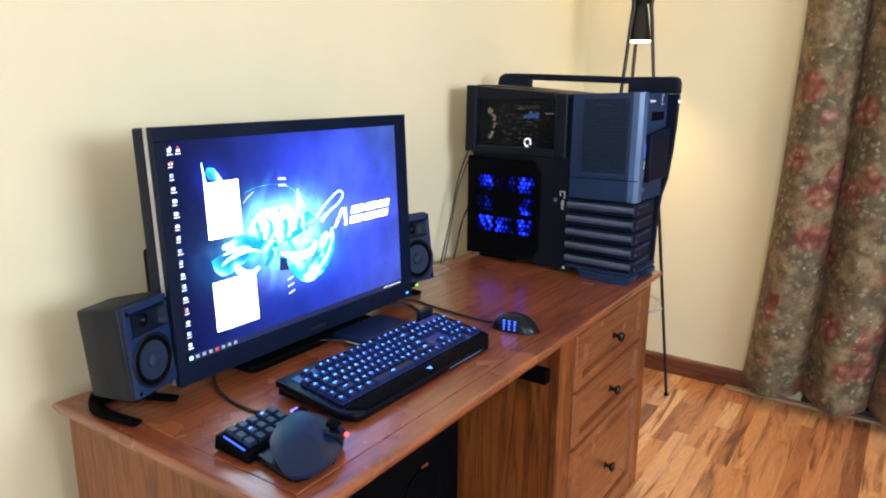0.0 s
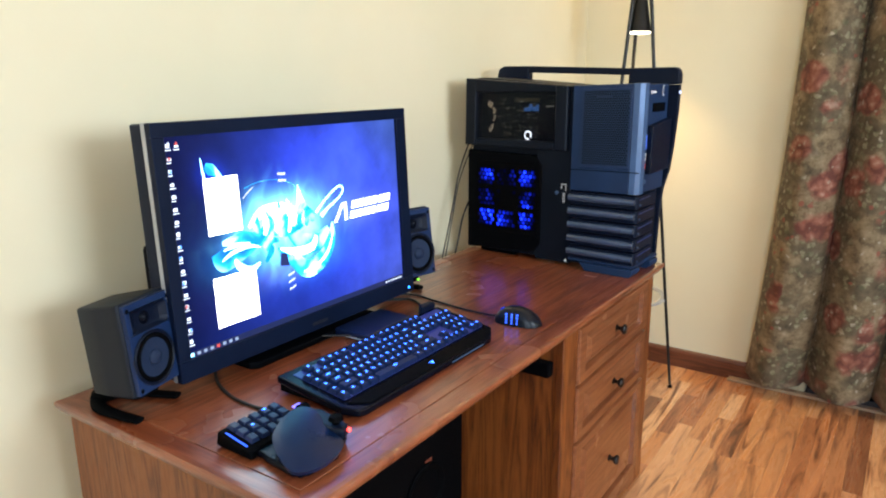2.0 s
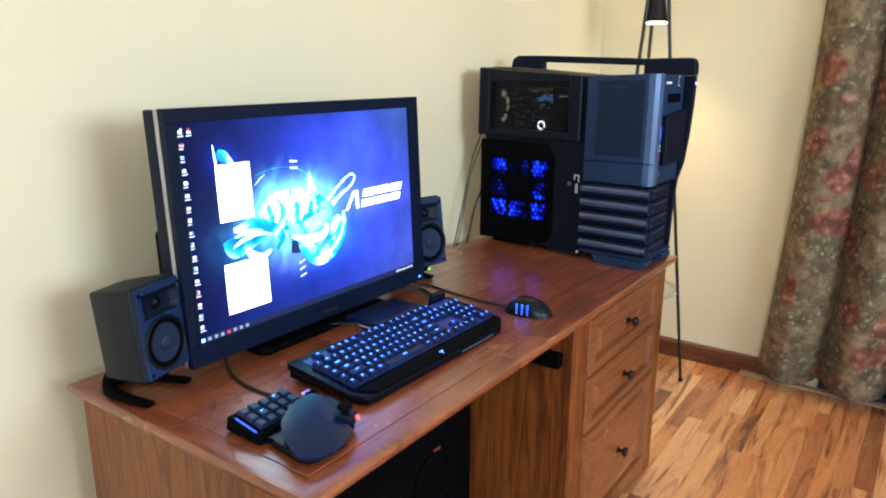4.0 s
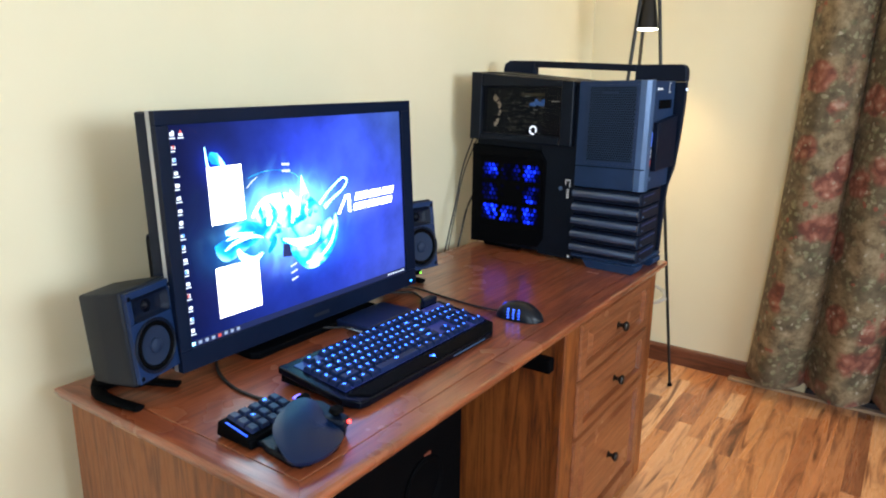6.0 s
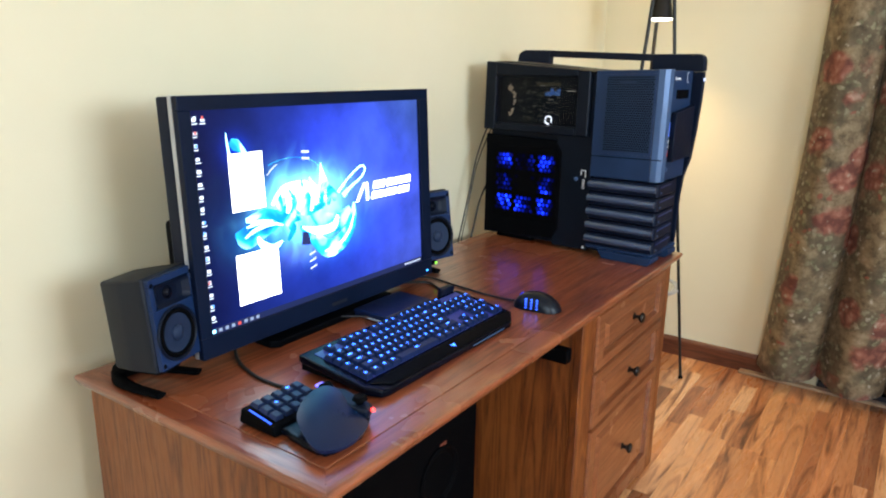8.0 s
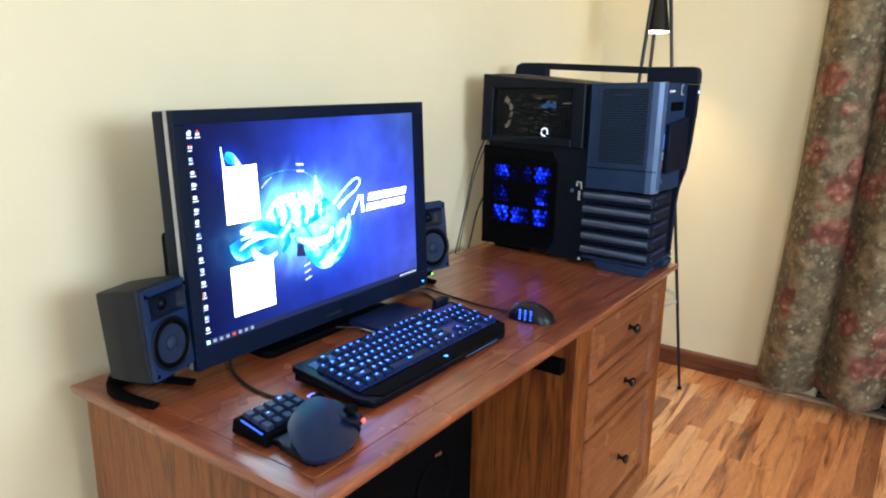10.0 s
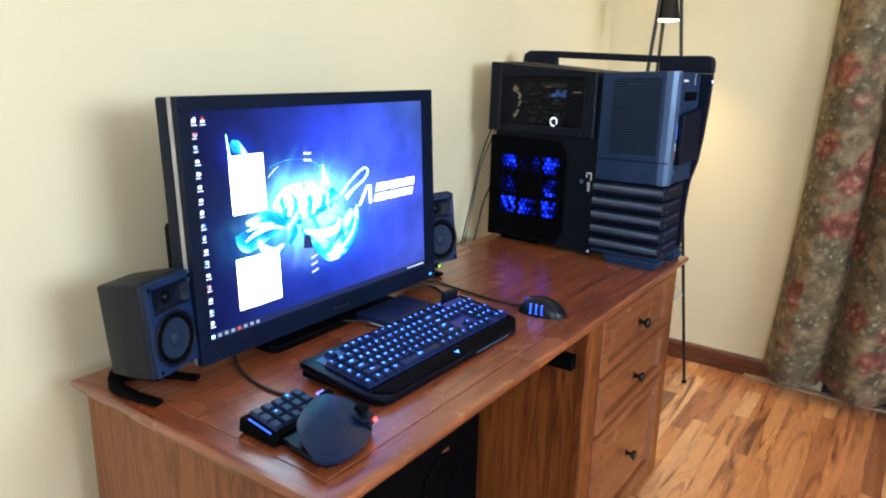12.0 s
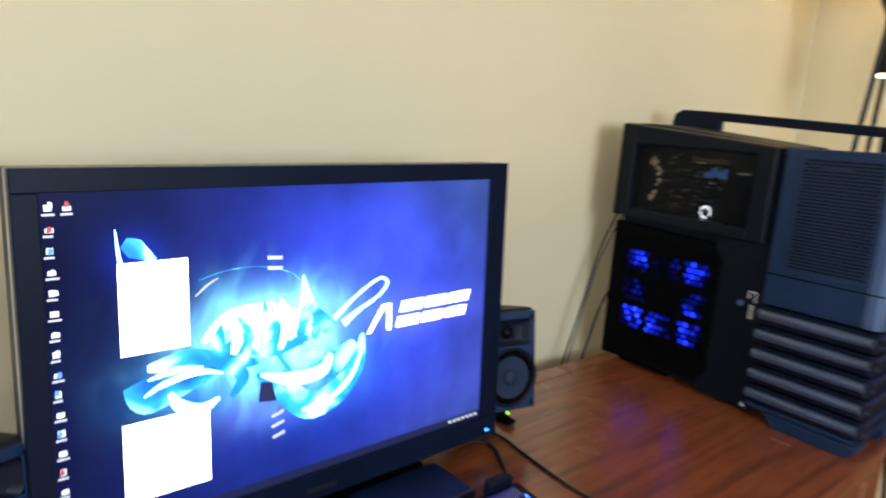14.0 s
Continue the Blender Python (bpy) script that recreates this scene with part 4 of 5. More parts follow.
while zz < 0.538:
    xx = -0.186 + (0.0038 if row % 2 else 0)
    while xx < -0.040:
        if not (-0.15 < xx < -0.095 and 0.516 < zz < 0.526):
            dots.faces.new([dots.verts.new((xx + 0.0026 * math.cos(radians(60 * q)), -0.0113, zz + 0.0026 * math.sin(radians(60 * q)))) for q in range(6)])
        xx += 0.0076
    zz += 0.0066
    row += 1
# the panel's blue is window light put into the base colour
part("mesh_panel", box(-0.190, -0.037, -0.0112, -0.0106, 0.327, 0.539), plain("perforated_dark_panel", (0.0105, 0.0240, 0.056), 0.5, specular=0.25), bay)
tagged(part("perforation", dots, RUBBER, bay), kind="stuff")
part("seam", box(-0.2291, 0.0022, -0.0084, -0.0080, 0.308, 0.3105), RUBBER, bay)
# five hot-swap trays with bar handles
# emissive strips stand for blue interior light in the gaps between trays
TRAY_GAP_GLOW = glow("faint_blue_gap_glow", (0.02, 0.06, 0.35), 0.22, (0.01, 0.02, 0.05))
for k in range(5):
    z0 = 0.036 + k * 0.0418
    tr = part("drive_tray", prism([(-0.229, -0.004), (-0.004, -0.004), (0.001, 0.004), (-0.012 + 0.006 * k / 4, 0.150), (-0.229, 0.150)], z0, z0 + 0.0375, "z", 0.0015), BLACK, tower)
    bar = tube([(-0.229, -0.008, z0 + 0.021), (-0.045, -0.008, z0 + 0.021)], 0.0110, 14, steps=2)
    smooth(part("bar_handle", bar, STEEL_GLOSS, tr))
    tip = tube([(-0.0445, -0.008, z0 + 0.021), (-0.004, -0.008, z0 + 0.021)], [0.0108, 0.0098], 14, steps=2)
    smooth(part("handle_tip", tip, STEEL_GLOSS, tr, "dark handle tip with blue highlight in its colour"))
    part("tray_line", box(0.0, 0.0035, 0.012, 0.140, z0 + 0.026, z0 + 0.029), TRAY_GAP_GLOW, tr).rotation_euler = (0, 0, radians(4))
    # small added grey block at the tray's end; it is no lamp
    part("tray_light", box(0.001, 0.0042, 0.014, 0.019, z0 + 0.009, z0 + 0.014), EDGE_GREY, tr)
# front of the case
part("front_panel", box(-0.0218, -0.006, 0.031, 0.198, 0.2465, 0.553, 0.003), STEEL_SHEEN, tower)
part("front_door", prism([(0.052, 0.300), (0.052, 0.438), (0.196, 0.455), (0.196, 0.305)], -0.0058, 0.012, "x", 0.003), BLACK, tower)
part("bay_slot", box(-0.0058, -0.003, 0.078, 0.170, 0.475, 0.500, 0.001), BLACK_SOFT, tower)
for i, (w0, w1, z0, z1) in enumerate(((0.062, 0.068, 0.526, 0.535), (0.071, 0.100, 0.528, 0.533))):
    part("front_mark", box(-0.0058, -0.0052, w0, w1, z0, z1), WHITE_PRINT, tower, "small white mark")
for w0, w1, z0, z1 in ((0.150, 0.165, 0.520, 0.522), (0.150, 0.152, 0.522, 0.546), (0.150, 0.165, 0.546, 0.548)):
    part("port_mark", box(-0.0058, -0.0052, w0, w1, z0, z1), WHITE_PRINT, tower)
for z0, z1, mt in ((0.372, 0.412, glow("blue_port_light", (0.08, 0.2, 1.0), 1.2)), (0.352, 0.362, WHITE_PRINT), (0.340, 0.348, WHITE_PRINT), (0.316, 0.332, plain("red_port", (0.5, 0.02, 0.015), 0.4))):
    part("port", box(-0.0058, -0.002, 0.035, 0.044, z0, z1, 0.0005), mt, tower)
part("lock", lathe([(0, 0), (0.007, 0), (0.007, 0.002), (0, 0.003)], 16, pose(-0.0058, 0.052, 0.278, 0, 90, 0)), EDGE_GREY, tower)
# carrying spine along the far side: handle loop on top, curved blade down the front
sp = bmesh.new()
prism([(-0.650, 0.5505), (-0.664, 0.600), (-0.658, 0.624), (-0.636, 0.634), (-0.528, 0.629), (-0.528, 0.5505)], 0.200, 0.228, "y", 0.004, 2, sp)
prism([(-0.5285, 0.607), (-0.5285, 0.629), (-0.146, 0.604), (-0.146, 0.583)], 0.200, 0.228, "y", 0.003, 2, sp)
prism([(-0.1465, 0.5505), (-0.1465, 0.604), (0.008, 0.600), (0.020, 0.594), (0.025, 0.580), (0.0255, 0.5505)], 0.200, 0.228, "y", 0.004, 2, sp)
prism([(-0.070, 0.002), (-0.070, 0.5500), (0.0255, 0.5500), (0.024, 0.465), (0.018, 0.38), (0.009, 0.298), (-0.008, 0.240), (-0.014, 0.18), (-0.017, 0.05), (-0.020, 0.002)], 0.2065, 0.222, "y", 0.003, 2, sp)
part("carrying_spine", sp, BLACK, tower, "black carrying handle spine")
part("spine_light", box(0.0240, 0.0270, 0.208, 0.216, 0.524, 0.532), glow("pale_blue_light", (0.5, 0.6, 1.0), 2.5), tower, "pale blue indicator")
part("spine_bolt", box(-0.040, -0.028, 0.1975, 0.2005, 0.30, 0.33, 0.001), EDGE_GREY, tower)
# printed marks and latch on the side plate
for x0, x1, z0, z1 in ((-0.268, -0.252, 0.258, 0.261), (-0.252, -0.249, 0.238, 0.261), (-0.268, -0.264, 0.246, 0.256)):
    part("side_mark", box(x0, x1, 0.0052, 0.0058, z0, z1), WHITE_PRINT, tower)
for i in range(6):
    part("print_line", box(-0.262 + 0.001 * (i % 2), -0.252, 0.0052, 0.0058, 0.204 + i * 0.005, 0.2065 + i * 0.005), WHITE_PRINT, tower)
part("side_lock", lathe([(0, 0), (0.0065, 0), (0.0065, 0.003), (0, 0.004)], 14, pose(-0.283, 0.0056, 0.232, 90, 0, 0)), EDGE_GREY, tower)
part("corner_mark", prism([(-0.247, 0.016), (-0.236, 0.016), (-0.2415, 0.026)], 0.0036, 0.0042, "y"), WHITE_PRINT, tower)
part("base_rail", box(-0.229, -0.008, -0.006, 0.205, 0.026, 0.0355, 0.003), STEEL_SHEEN, tower)
part("foot", prism([(-0.165, 0.0), (-0.012, 0.0), (0.0, 0.012), (0.0, 0.0255), (-0.185, 0.0255)], -0.010, 0.05, "y", 0.003), STEEL_SHEEN, tower, "dark front foot with blue sheen in its colour")
part("foot", prism([(-0.165, 0.0), (-0.012, 0.0), (0.0, 0.012), (0.0, 0.0255), (-0.185, 0.0255)], 0.13, 0.19, "y", 0.003), STEEL_SHEEN, tower)
part("foot", box(-0.605, -0.46, 0.03, 0.06, 0.0, 0.0115, 0.004), RUBBER, tower)
part("foot", box(-0.605, -0.46, 0.15, 0.20, 0.0, 0.0115, 0.004), RUBBER, tower)
part("rear_plug", box(-0.662, -0.6405, 0.03, 0.07, 0.10, 0.15, 0.006), RUBBER, tower)

# the case is a little lower towards its back
for ob in tower.children_recursive:
    for v in ob.data.vertices:
        v.co.z *= 1 + 0.060 * min(0.0, v.co.x)

# ---------------------------------------------------------------- speakers


def speaker(m, yaw_legs, side, lean=6):
    s = thing("speaker", m, "small charcoal bookshelf speaker on a black tilting stand", "speaker", "pair of desktop speakers")
    tilt = Matrix.Translation((0, 0, 0.048)) @ pose(0, 0, 0, 0, -lean, 0)
    w, d, h = 0.114, 0.105, 0.166

    def put(ob):
        ob.matrix_basis = tilt
        return ob

    bm = bmesh.new()
    lo, hi = [], []
    for x, y in ((0.0, w / 2), (-0.012, w / 2), (-d * 0.55, w * 0.46), (-d, w * 0.36), (-d, -w * 0.36), (-d * 0.55, -w * 0.46), (-0.012, -w / 2), (0.0, -w / 2)):
        lo.append(bm.verts.new((x, y, 0)))
        hi.append(bm.verts.new((x, y, h + 0.10 * x)))
    bm.faces.new(lo[::-1])
    bm.faces.new(hi)
    for i in range(8):
        bm.faces.new((lo[i], lo[(i + 1) % 8], hi[(i + 1) % 8], hi[i]))
    bmesh.ops.recalc_face_normals(bm, faces=bm.faces[:])
    bmesh.ops.bevel(bm, geom=bm.edges[:], offset=0.005, segments=3, profile=0.5, affect="EDGES")
    put(smooth(part("cabinet", bm, SPEAKER, s), 50))
    # baffle: plate with a recessed horn mouth, in slabs round it
    bf = bmesh.new()
    hw, z0, z1 = 0.043, 0.108, 0.150
    for y0, y1, a, c in ((-w / 2 + 0.003, w / 2 - 0.003, 0.004, z0), (-w / 2 + 0.003, w / 2 - 0.003, z1, h - 0.004), (-w / 2 + 0.003, -hw, z0, z1), (hw, w / 2 - 0.003, z0, z1)):
        box(0.0004, 0.010, y0, y1, a, c, 0.0014, 2, bf)
    put(part("baffle", bf, BAFFLE, s, "moulded charcoal baffle with blue sheen in its colour"))
    horn = bmesh.new()
    loops = []
    for x, k in ((0.0095, 1.0), (0.003, 0.72), (0.0012, 0.5)):
        loops.append([horn.verts.new((x, y * k + side * 0.005 * (1 - k), 0.129 + z * k)) for y, z in round_rect(2 * hw, z1 - z0, 0.010, 3)])
    for p, q in zip(loops, loops[1:]):
        for i in range(len(p)):
            horn.faces.new((p[i], p[(i + 1) % len(p)], q[(i + 1) % len(p)], q[i]))
    horn.faces.new(loops[-1])
    bmesh.ops.recalc_face_normals(horn, faces=horn.faces[:])
    put(part("tweeter_horn", horn, BLACK, s))
    put(smooth(part("tweeter_dome", lathe([(0.0, 0.006), (0.004, 0.0055), (0.008, 0.003), (0.010, 0.0), (0.012, 0.0)], 20, Matrix.Translation((0.0016, side * 0.005, 0.129)) @ pose(0, 0, 0, 0, 90, 0)), BLACK_GLOSS, s, "glossy tweeter dome")))
    m_w = Matrix.Translation((0.0102, side * 0.007, 0.058)) @ pose(0, 0, 0, 0, 90, 0) @ Matrix.Scale(1.02, 4)
    put(smooth(part("woofer_ring", lathe([(0.0475, 0), (0.0475, 0.002), (0.045, 0.003), (0.042, 0.0015), (0.040, 0.0004)], 40, m_w), BLACK, s)))
    put(smooth(part("woofer_surround", lathe([(0.0425, 0.0006), (0.040, 0.004), (0.036, 0.0045), (0.0335, 0.001), (0.033, 0.0)], 40, m_w), RUBBER, s, "black rubber surround")))
    put(smooth(part("woofer_cone", lathe([(0.0335, 0.0006), (0.024, 0.0003), (0.0135, 0.0002), (0.013, 0.003), (0.009, 0.006), (0.0, 0.0072)], 40, m_w), CONE, s, "grey woofer cone")))
    for y in (-0.048, 0.048):
        for z in (0.012, h - 0.014):
            put(part("screw", lathe([(0, 0.0012), (0.003, 0.001), (0.0042, 0.0)], 12, Matrix.Translation((0.0102, y, z)) @ pose(0, 0, 0, 0, 90, 0)), BLACK_GLOSS, s))
    # stand: cradle and splayed feet
    part("stand_cradle", prism(round_rect(0.075, 0.066, 0.02, 4, -0.055), 0.030, 0.0485, "z", 0.005), RUBBER, s)
    smooth(part("stand_post", tube([(-0.138, 0, 0.008), (-0.115, 0, 0.022), (-0.075, 0, 0.040)], [0.016, 0.018, 0.020], 12), RUBBER, s), 60)
    for pts in yaw_legs:
        bm = tube([(x, y, 0.0) for x, y in pts], [0.013, 0.013, 0.011], 10)
        bmesh.ops.scale(bm, vec=(1, 1, 0.5), verts=bm.verts[:])
        bmesh.ops.translate(bm, vec=(0, 0, 0.0066), verts=bm.verts[:])
        smooth(part("stand_leg", bm, RUBBER, s), 60)
    return s


LEGS = (((-0.142, 0.0), (-0.095, -0.036), (-0.004, -0.050)), ((-0.142, 0.0), (-0.095, 0.034), (-0.006, 0.052)))
SHORT_LEGS = (((-0.142, 0.0), (-0.095, -0.036), (-0.030, -0.046)), ((-0.142, 0.0), (-0.095, 0.030), (-0.034, 0.042)))
sp1 = speaker(pose(-1.080, 0.695, DZ, 0, 0, 16), LEGS, -1)
sp2 = speaker(pose(-1.098, 1.480, DZ, 0, 0, -13) @ Matrix.Scale(1.12, 4), SHORT_LEGS, 1, 8)
part("power_light", box(-0.0175, -0.0155, 0.018, 0.0225, 0.0345, 0.0375), glow("green_light", (0.22, 1.0, 0.03), 3.5), sp2, "green power light")

# ---------------------------------------------------------------- keyboard
kb = thing("keyboard", pose(-0.859, 1.101, DZ + 0.0135, 0, 7, -0.7) @ Matrix.Diagonal((0.955, 1.005, 1.0, 1.0)), "black gaming keyboard with blue backlit keys", "keyboard")
KL, KD = 0.494, 0.202
# the backlight's blue glow on the black caps is put into their colour
KEYCAP = plain("black_keycap", (0.005, 0.014, 0.062), 0.40, grain=600, specular=0.25)
KEY_GLOW = glow("blue_key_legend", (0.030, 0.15, 1.0), 10.0)
KEY_UNDER = glow("blue_key_underglow", (0.002, 0.022, 0.6), 0.28)
body = [(-KD / 2, -KL / 2), (KD / 2 - 0.034, -KL / 2), (KD / 2 - 0.004, -KL / 2 + 0.016), (KD / 2, -KL / 2 + 0.034), (KD / 2, KL / 2 - 0.050), (KD / 2 - 0.030, KL / 2 - 0.004), (-KD / 2 + 0.01, KL / 2)]
part("case", prism(body, 0.000, 0.0145, "z", 0.003), BLACK_GLOSS, kb)
part("riser", prism([(-KD / 2 + 0.004, -0.017), (-KD / 2 + 0.004, -0.0002), (KD / 2 - 0.07, -0.0002)], -KL / 2 + 0.006, KL / 2 - 0.008, "y", 0.0005, 1), BLACK_SOFT, kb)
part("key_well", box(-KD / 2 + 0.019, KD / 2 - 0.047, -KL / 2 + 0.022, KL / 2 - 0.017, 0.0140, 0.0157), KEY_UNDER, kb, "blue lit key well")
part("palm_ledge", prism([(KD / 2 - 0.036, -KL / 2 + 0.016), (KD / 2 - 0.006, -KL / 2 + 0.045), (KD / 2 - 0.003, KL / 2 - 0.050), (KD / 2 - 0.026, KL / 2 - 0.012), (KD / 2 - 0.036, KL / 2 - 0.012)], 0.0147, 0.0175, "z", 0.0012), BLACK_SOFT, kb)
part("front_trim", box(KD / 2 - 0.0015, KD / 2 + 0.0012, 0.045, 0.165, 0.006, 0.009, 0.0006), EDGE_GREY, kb, "thin silver trim line")
part("rear_hump", prism([(-KD / 2 - 0.006, 0.190), (-KD / 2 + 0.012, 0.182), (-KD / 2 + 0.012, 0.236), (-KD / 2 - 0.006, 0.228)], 0.004, 0.030, "z", 0.004), BLACK, kb)
part("maker_light", prism([(KD / 2 - 0.024, -0.006), (KD / 2 - 0.014, 0.0), (KD / 2 - 0.024, 0.006), (KD / 2 - 0.021, 0.0)], 0.0177, 0.0181, "z"), KEY_GLOW, kb, "blue lit mark")
for y in (-0.2, 0.2):
    part("foot", box(-KD / 2 + 0.01, -KD / 2 + 0.03, y - 0.02, y + 0.02, -0.0205, -0.0002, 0.0008), RUBBER, kb)
U = 0.0194
cap_mesh = {}


def keycap(ku):
    if ku not in cap_mesh:
        bm = bmesh.new()
        a, w = 0.57 * U - 0.0008, 0.5 * U * ku - 0.0008
        v = [bm.verts.new((sx * x, sy * y, z)) for x, y, z in ((a, w, 0), (a - 0.0028, w - 0.0026, 0.0085)) for sx, sy in ((1, 1), (-1, 1), (-1, -1), (1, -1))]
        for i in range(4):
            bm.faces.new((v[i], v[(i + 1) % 4], v[4 + (i + 1) % 4], v[4 + i]))
        bm.faces.new(v[4:])
        bmesh.ops.recalc_face_normals(bm, faces=bm.faces[:])
        bmesh.ops.bevel(bm, geom=[e for e in bm.edges if all(w_.co.z > 0.008 for w_ in e.verts)], offset=0.0008, segments=1, affect="EDGES")
        me = bpy.data.meshes.new("key")
        bm.to_mesh(me)
        bm.free()
        me.materials.append(KEYCAP)
        cap_mesh[ku] = me
    return cap_mesh[ku]


def legend_mesh(w, kind):
    bm = bmesh.new()
    if kind == 0:
        shapes = ((-0.0034, 0.0000, -w, w),)
    elif kind == 1:
        shapes = ((-0.0042, 0.0002, -w, -w * 0.3), (-0.0042, -0.0028, -w, w), (-0.0012, 0.0002, -w, w))
    else:
        shapes = ((-0.0040, -0.0008, -w * 0.35, w * 0.35), (-0.0030, -0.0016, -w, w))
    for x0, x1, y0, y1 in shapes:
        bm.faces.new([bm.verts.new(p) for p in ((x0, y0, 0.0087), (x1, y0, 0.0087), (x1, y1, 0.0087), (x0, y1, 0.0087))])
    me = bpy.data.meshes.new("legend")
    bm.to_mesh(me)
    bm.free()
    me.materials.append(KEY_GLOW)
    return me


legends = {(s, k): legend_mesh(w, k) for s, w in ((0, 0.0026), (1, 0.0048)) for k in range(3)}
X_TOP = -KD / 2 + 0.028
LEFT = -KL / 2 + 0.020
main_rows = [
    (0, [1, -1, 1, 1, 1, 1, -0.5, 1, 1, 1, 1, -0.5, 1, 1, 1, 1]),
    (1.2, [1] * 13 + [2]), (2.2, [1.5] + [1] * 12 + [1.5]), (3.2, [1.75] + [1] * 11 + [2.25]), (4.2, [2.25] + [1] * 10 + [2.75]),
    (5.2, [1.25, 1.25, 1.25, 6.25, 1.25, 1.25, 1.25, 1.25])]
keys = []
for r, units in main_rows:
    u = 1.2
    for ku in units:
        if ku > 0:
            keys.append((r, u + ku / 2, ku))
        u += abs(ku)
    for q in range(3):
        if not (r == 3.2 or (r == 4.2 and q != 1)):
            keys.append((r, 16.45 + q + 0.5, 1))
    for q in range(4):
        if r > 0 and not (q == 3 and r in (2.2, 4.2)) and not (r == 5.2 and q == 1):
            keys.append((r, 19.65 + q + 0.5, 1))
for r in (1.2, 2.2, 3.2, 4.2, 5.2):
    keys.append((r, 0.5, 1))
key_rng = random.Random(2)
for r, u, ku in keys:
    k = new("key", keycap(ku))
    k.parent = kb
    k.location = (X_TOP + r * U * 1.16, LEFT + u * U, 0.0158)
    lg = new("legend", legends[(1 if ku >= 1.5 else 0, key_rng.randrange(3))])
    lg.parent = k

# ---------------------------------------------------------------- keypad with palm rest
pad = thing("gaming_keypad", pose(-0.794, 0.728, DZ, 0, 0, -0.5) @ Matrix.Diagonal((0.97, 1.0, 1.0, 1.0)), "black one-handed gaming keypad with blue-lit keys and palm rest", "keypad")
part("base", prism([(-0.098, -0.052), (-0.110, 0.040), (-0.095, 0.062), (0.0, 0.084), (0.060, 0.070), (0.088, 0.020), (0.086, -0.040), (0.065, -0.056), (0.0, -0.050), (-0.012, -0.046)], 0.002, 0.013, "z", 0.004), BLACK_GLOSS, pad)
kbk = part("key_block", prism([(-0.108, 0.003), (-0.020, 0.003), (-0.024, 0.018), (-0.102, 0.030)], -0.060, 0.064, "y", 0.004), BLACK_SOFT, pad)
slope = math.degrees(math.atan2(0.012, 0.078))
# screen light on the grey keys is put into their blue base colour
PADKEY = plain("screen_toned_keypad_key", (0.012, 0.022, 0.066), 0.30, specular=0.32)
pad_mesh = keycap(1).copy()
pad_mesh.materials.clear()
pad_mesh.materials.append(PADKEY)
for i in range(3):
    for j in range(5):
        ky = -0.036 + j * 0.0208
        kx = -0.089 + i * 0.0215
        q = new("key", pad_mesh)
        q.parent = pad
        q.matrix_basis = pose(kx, ky, 0.0285 - (kx + 0.102) * 0.154, 0, slope, 0)
        lg = new("legend", legends[(0, (i + j) % 3)]) if (i, j) in ((1, 1), (0, 3)) else None
        if lg:
            lg.parent = q
part("front_glow", box(-0.026, 0.026, -0.0015, 0.0015, -0.0008, 0.0008, 0.0004), glow("blue_strip", (0.012, 0.08, 1.0), 3.0), pad, "blue light strip").matrix_basis = pose(-0.062, -0.0535, 0.0236, 0, slope, 0)
# domed palm rest: a shield outline, high at the back, dipping to its front corners
SHIELD = [(-0.038, 0.059), (-0.035, 0.023), (-0.008, -0.026), (0.033, -0.053), (0.077, -0.066), (0.096, -0.044), (0.100, -0.014), (0.094, 0.020), (0.078, 0.043), (0.044, 0.048), (0.015, 0.060), (-0.017, 0.072)]
rim_line = []
for i in range(len(SHIELD)):
    p0, p1, p2, p3 = (Vector(SHIELD[(i + q) % len(SHIELD)]) for q in (-1, 0, 1, 2))
    for q in range(4):
        u = q / 4
        rim_line.append(0.5 * (2 * p1 + (p2 - p0) * u + (2 * p0 - 5 * p1 + 4 * p2 - p3) * u * u + (3 * p1 - p0 - 3 * p2 + p3) * u ** 3))
mid = Vector((0.032, 0.0))
bm = bmesh.new()
NU, NV = len(rim_line), 9
rows = []
for j in range(NV + 1):
    rr = j / NV
    row = []
    for p in rim_line if j else rim_line[:1]:
        c = mid + (p - mid) * rr
        run = max(0.0, (c.x + 0.05) / 0.155)
        hz = 0.042 - 0.025 * run + 0.005 * (1 - rr ** 2.6)
        row.append(bm.verts.new((c.x, c.y, hz)))
    rows.append(row)
for i in range(NU):
    bm.faces.new((rows[0][0], rows[1][i], rows[1][(i + 1) % NU]))
for p, q in zip(rows[1:], rows[2:]):
    for i in range(NU):
        bm.faces.new((p[i], q[i], q[(i + 1) % NU], p[(i + 1) % NU]))
low = [bm.verts.new((mid.x + (v.co.x - mid.x) * 0.95, mid.y + (v.co.y - mid.y) * 0.95, v.co.z - 0.007)) for v in rows[-1]]
for i in range(NU):
    bm.faces.new((rows[-1][i], low[i], low[(i + 1) % NU], rows[-1][(i + 1) % NU]))
bm.faces.new(low[::-1])
bmesh.ops.recalc_face_normals(bm, faces=bm.faces[:])
# the rest's bright blue sheen is put into its base colour
smooth(part("palm_rest", bm, plain("satin_blue_sheened_rest", (0.0016, 0.0100, 0.044), 0.30, specular=0.20, grain=500), pad, "satin blue-black palm rest with blue sheen in its colour"), 50)
part("rest_skirt", prism([(-0.01, -0.016), (0.060, -0.050), (0.078, -0.050), (0.084, -0.008), (0.05, 0.022), (-0.01, 0.030)], 0.0005, 0.018, "z", 0.003), BLACK_GLOSS, pad)
th = part("thumb_module", prism([(-0.030, 0.052), (0.052, 0.046), (0.070, 0.054), (0.060, 0.076), (-0.015, 0.090), (-0.035, 0.080)], 0.0134, 0.031, "z", 0.005), BLACK, pad)
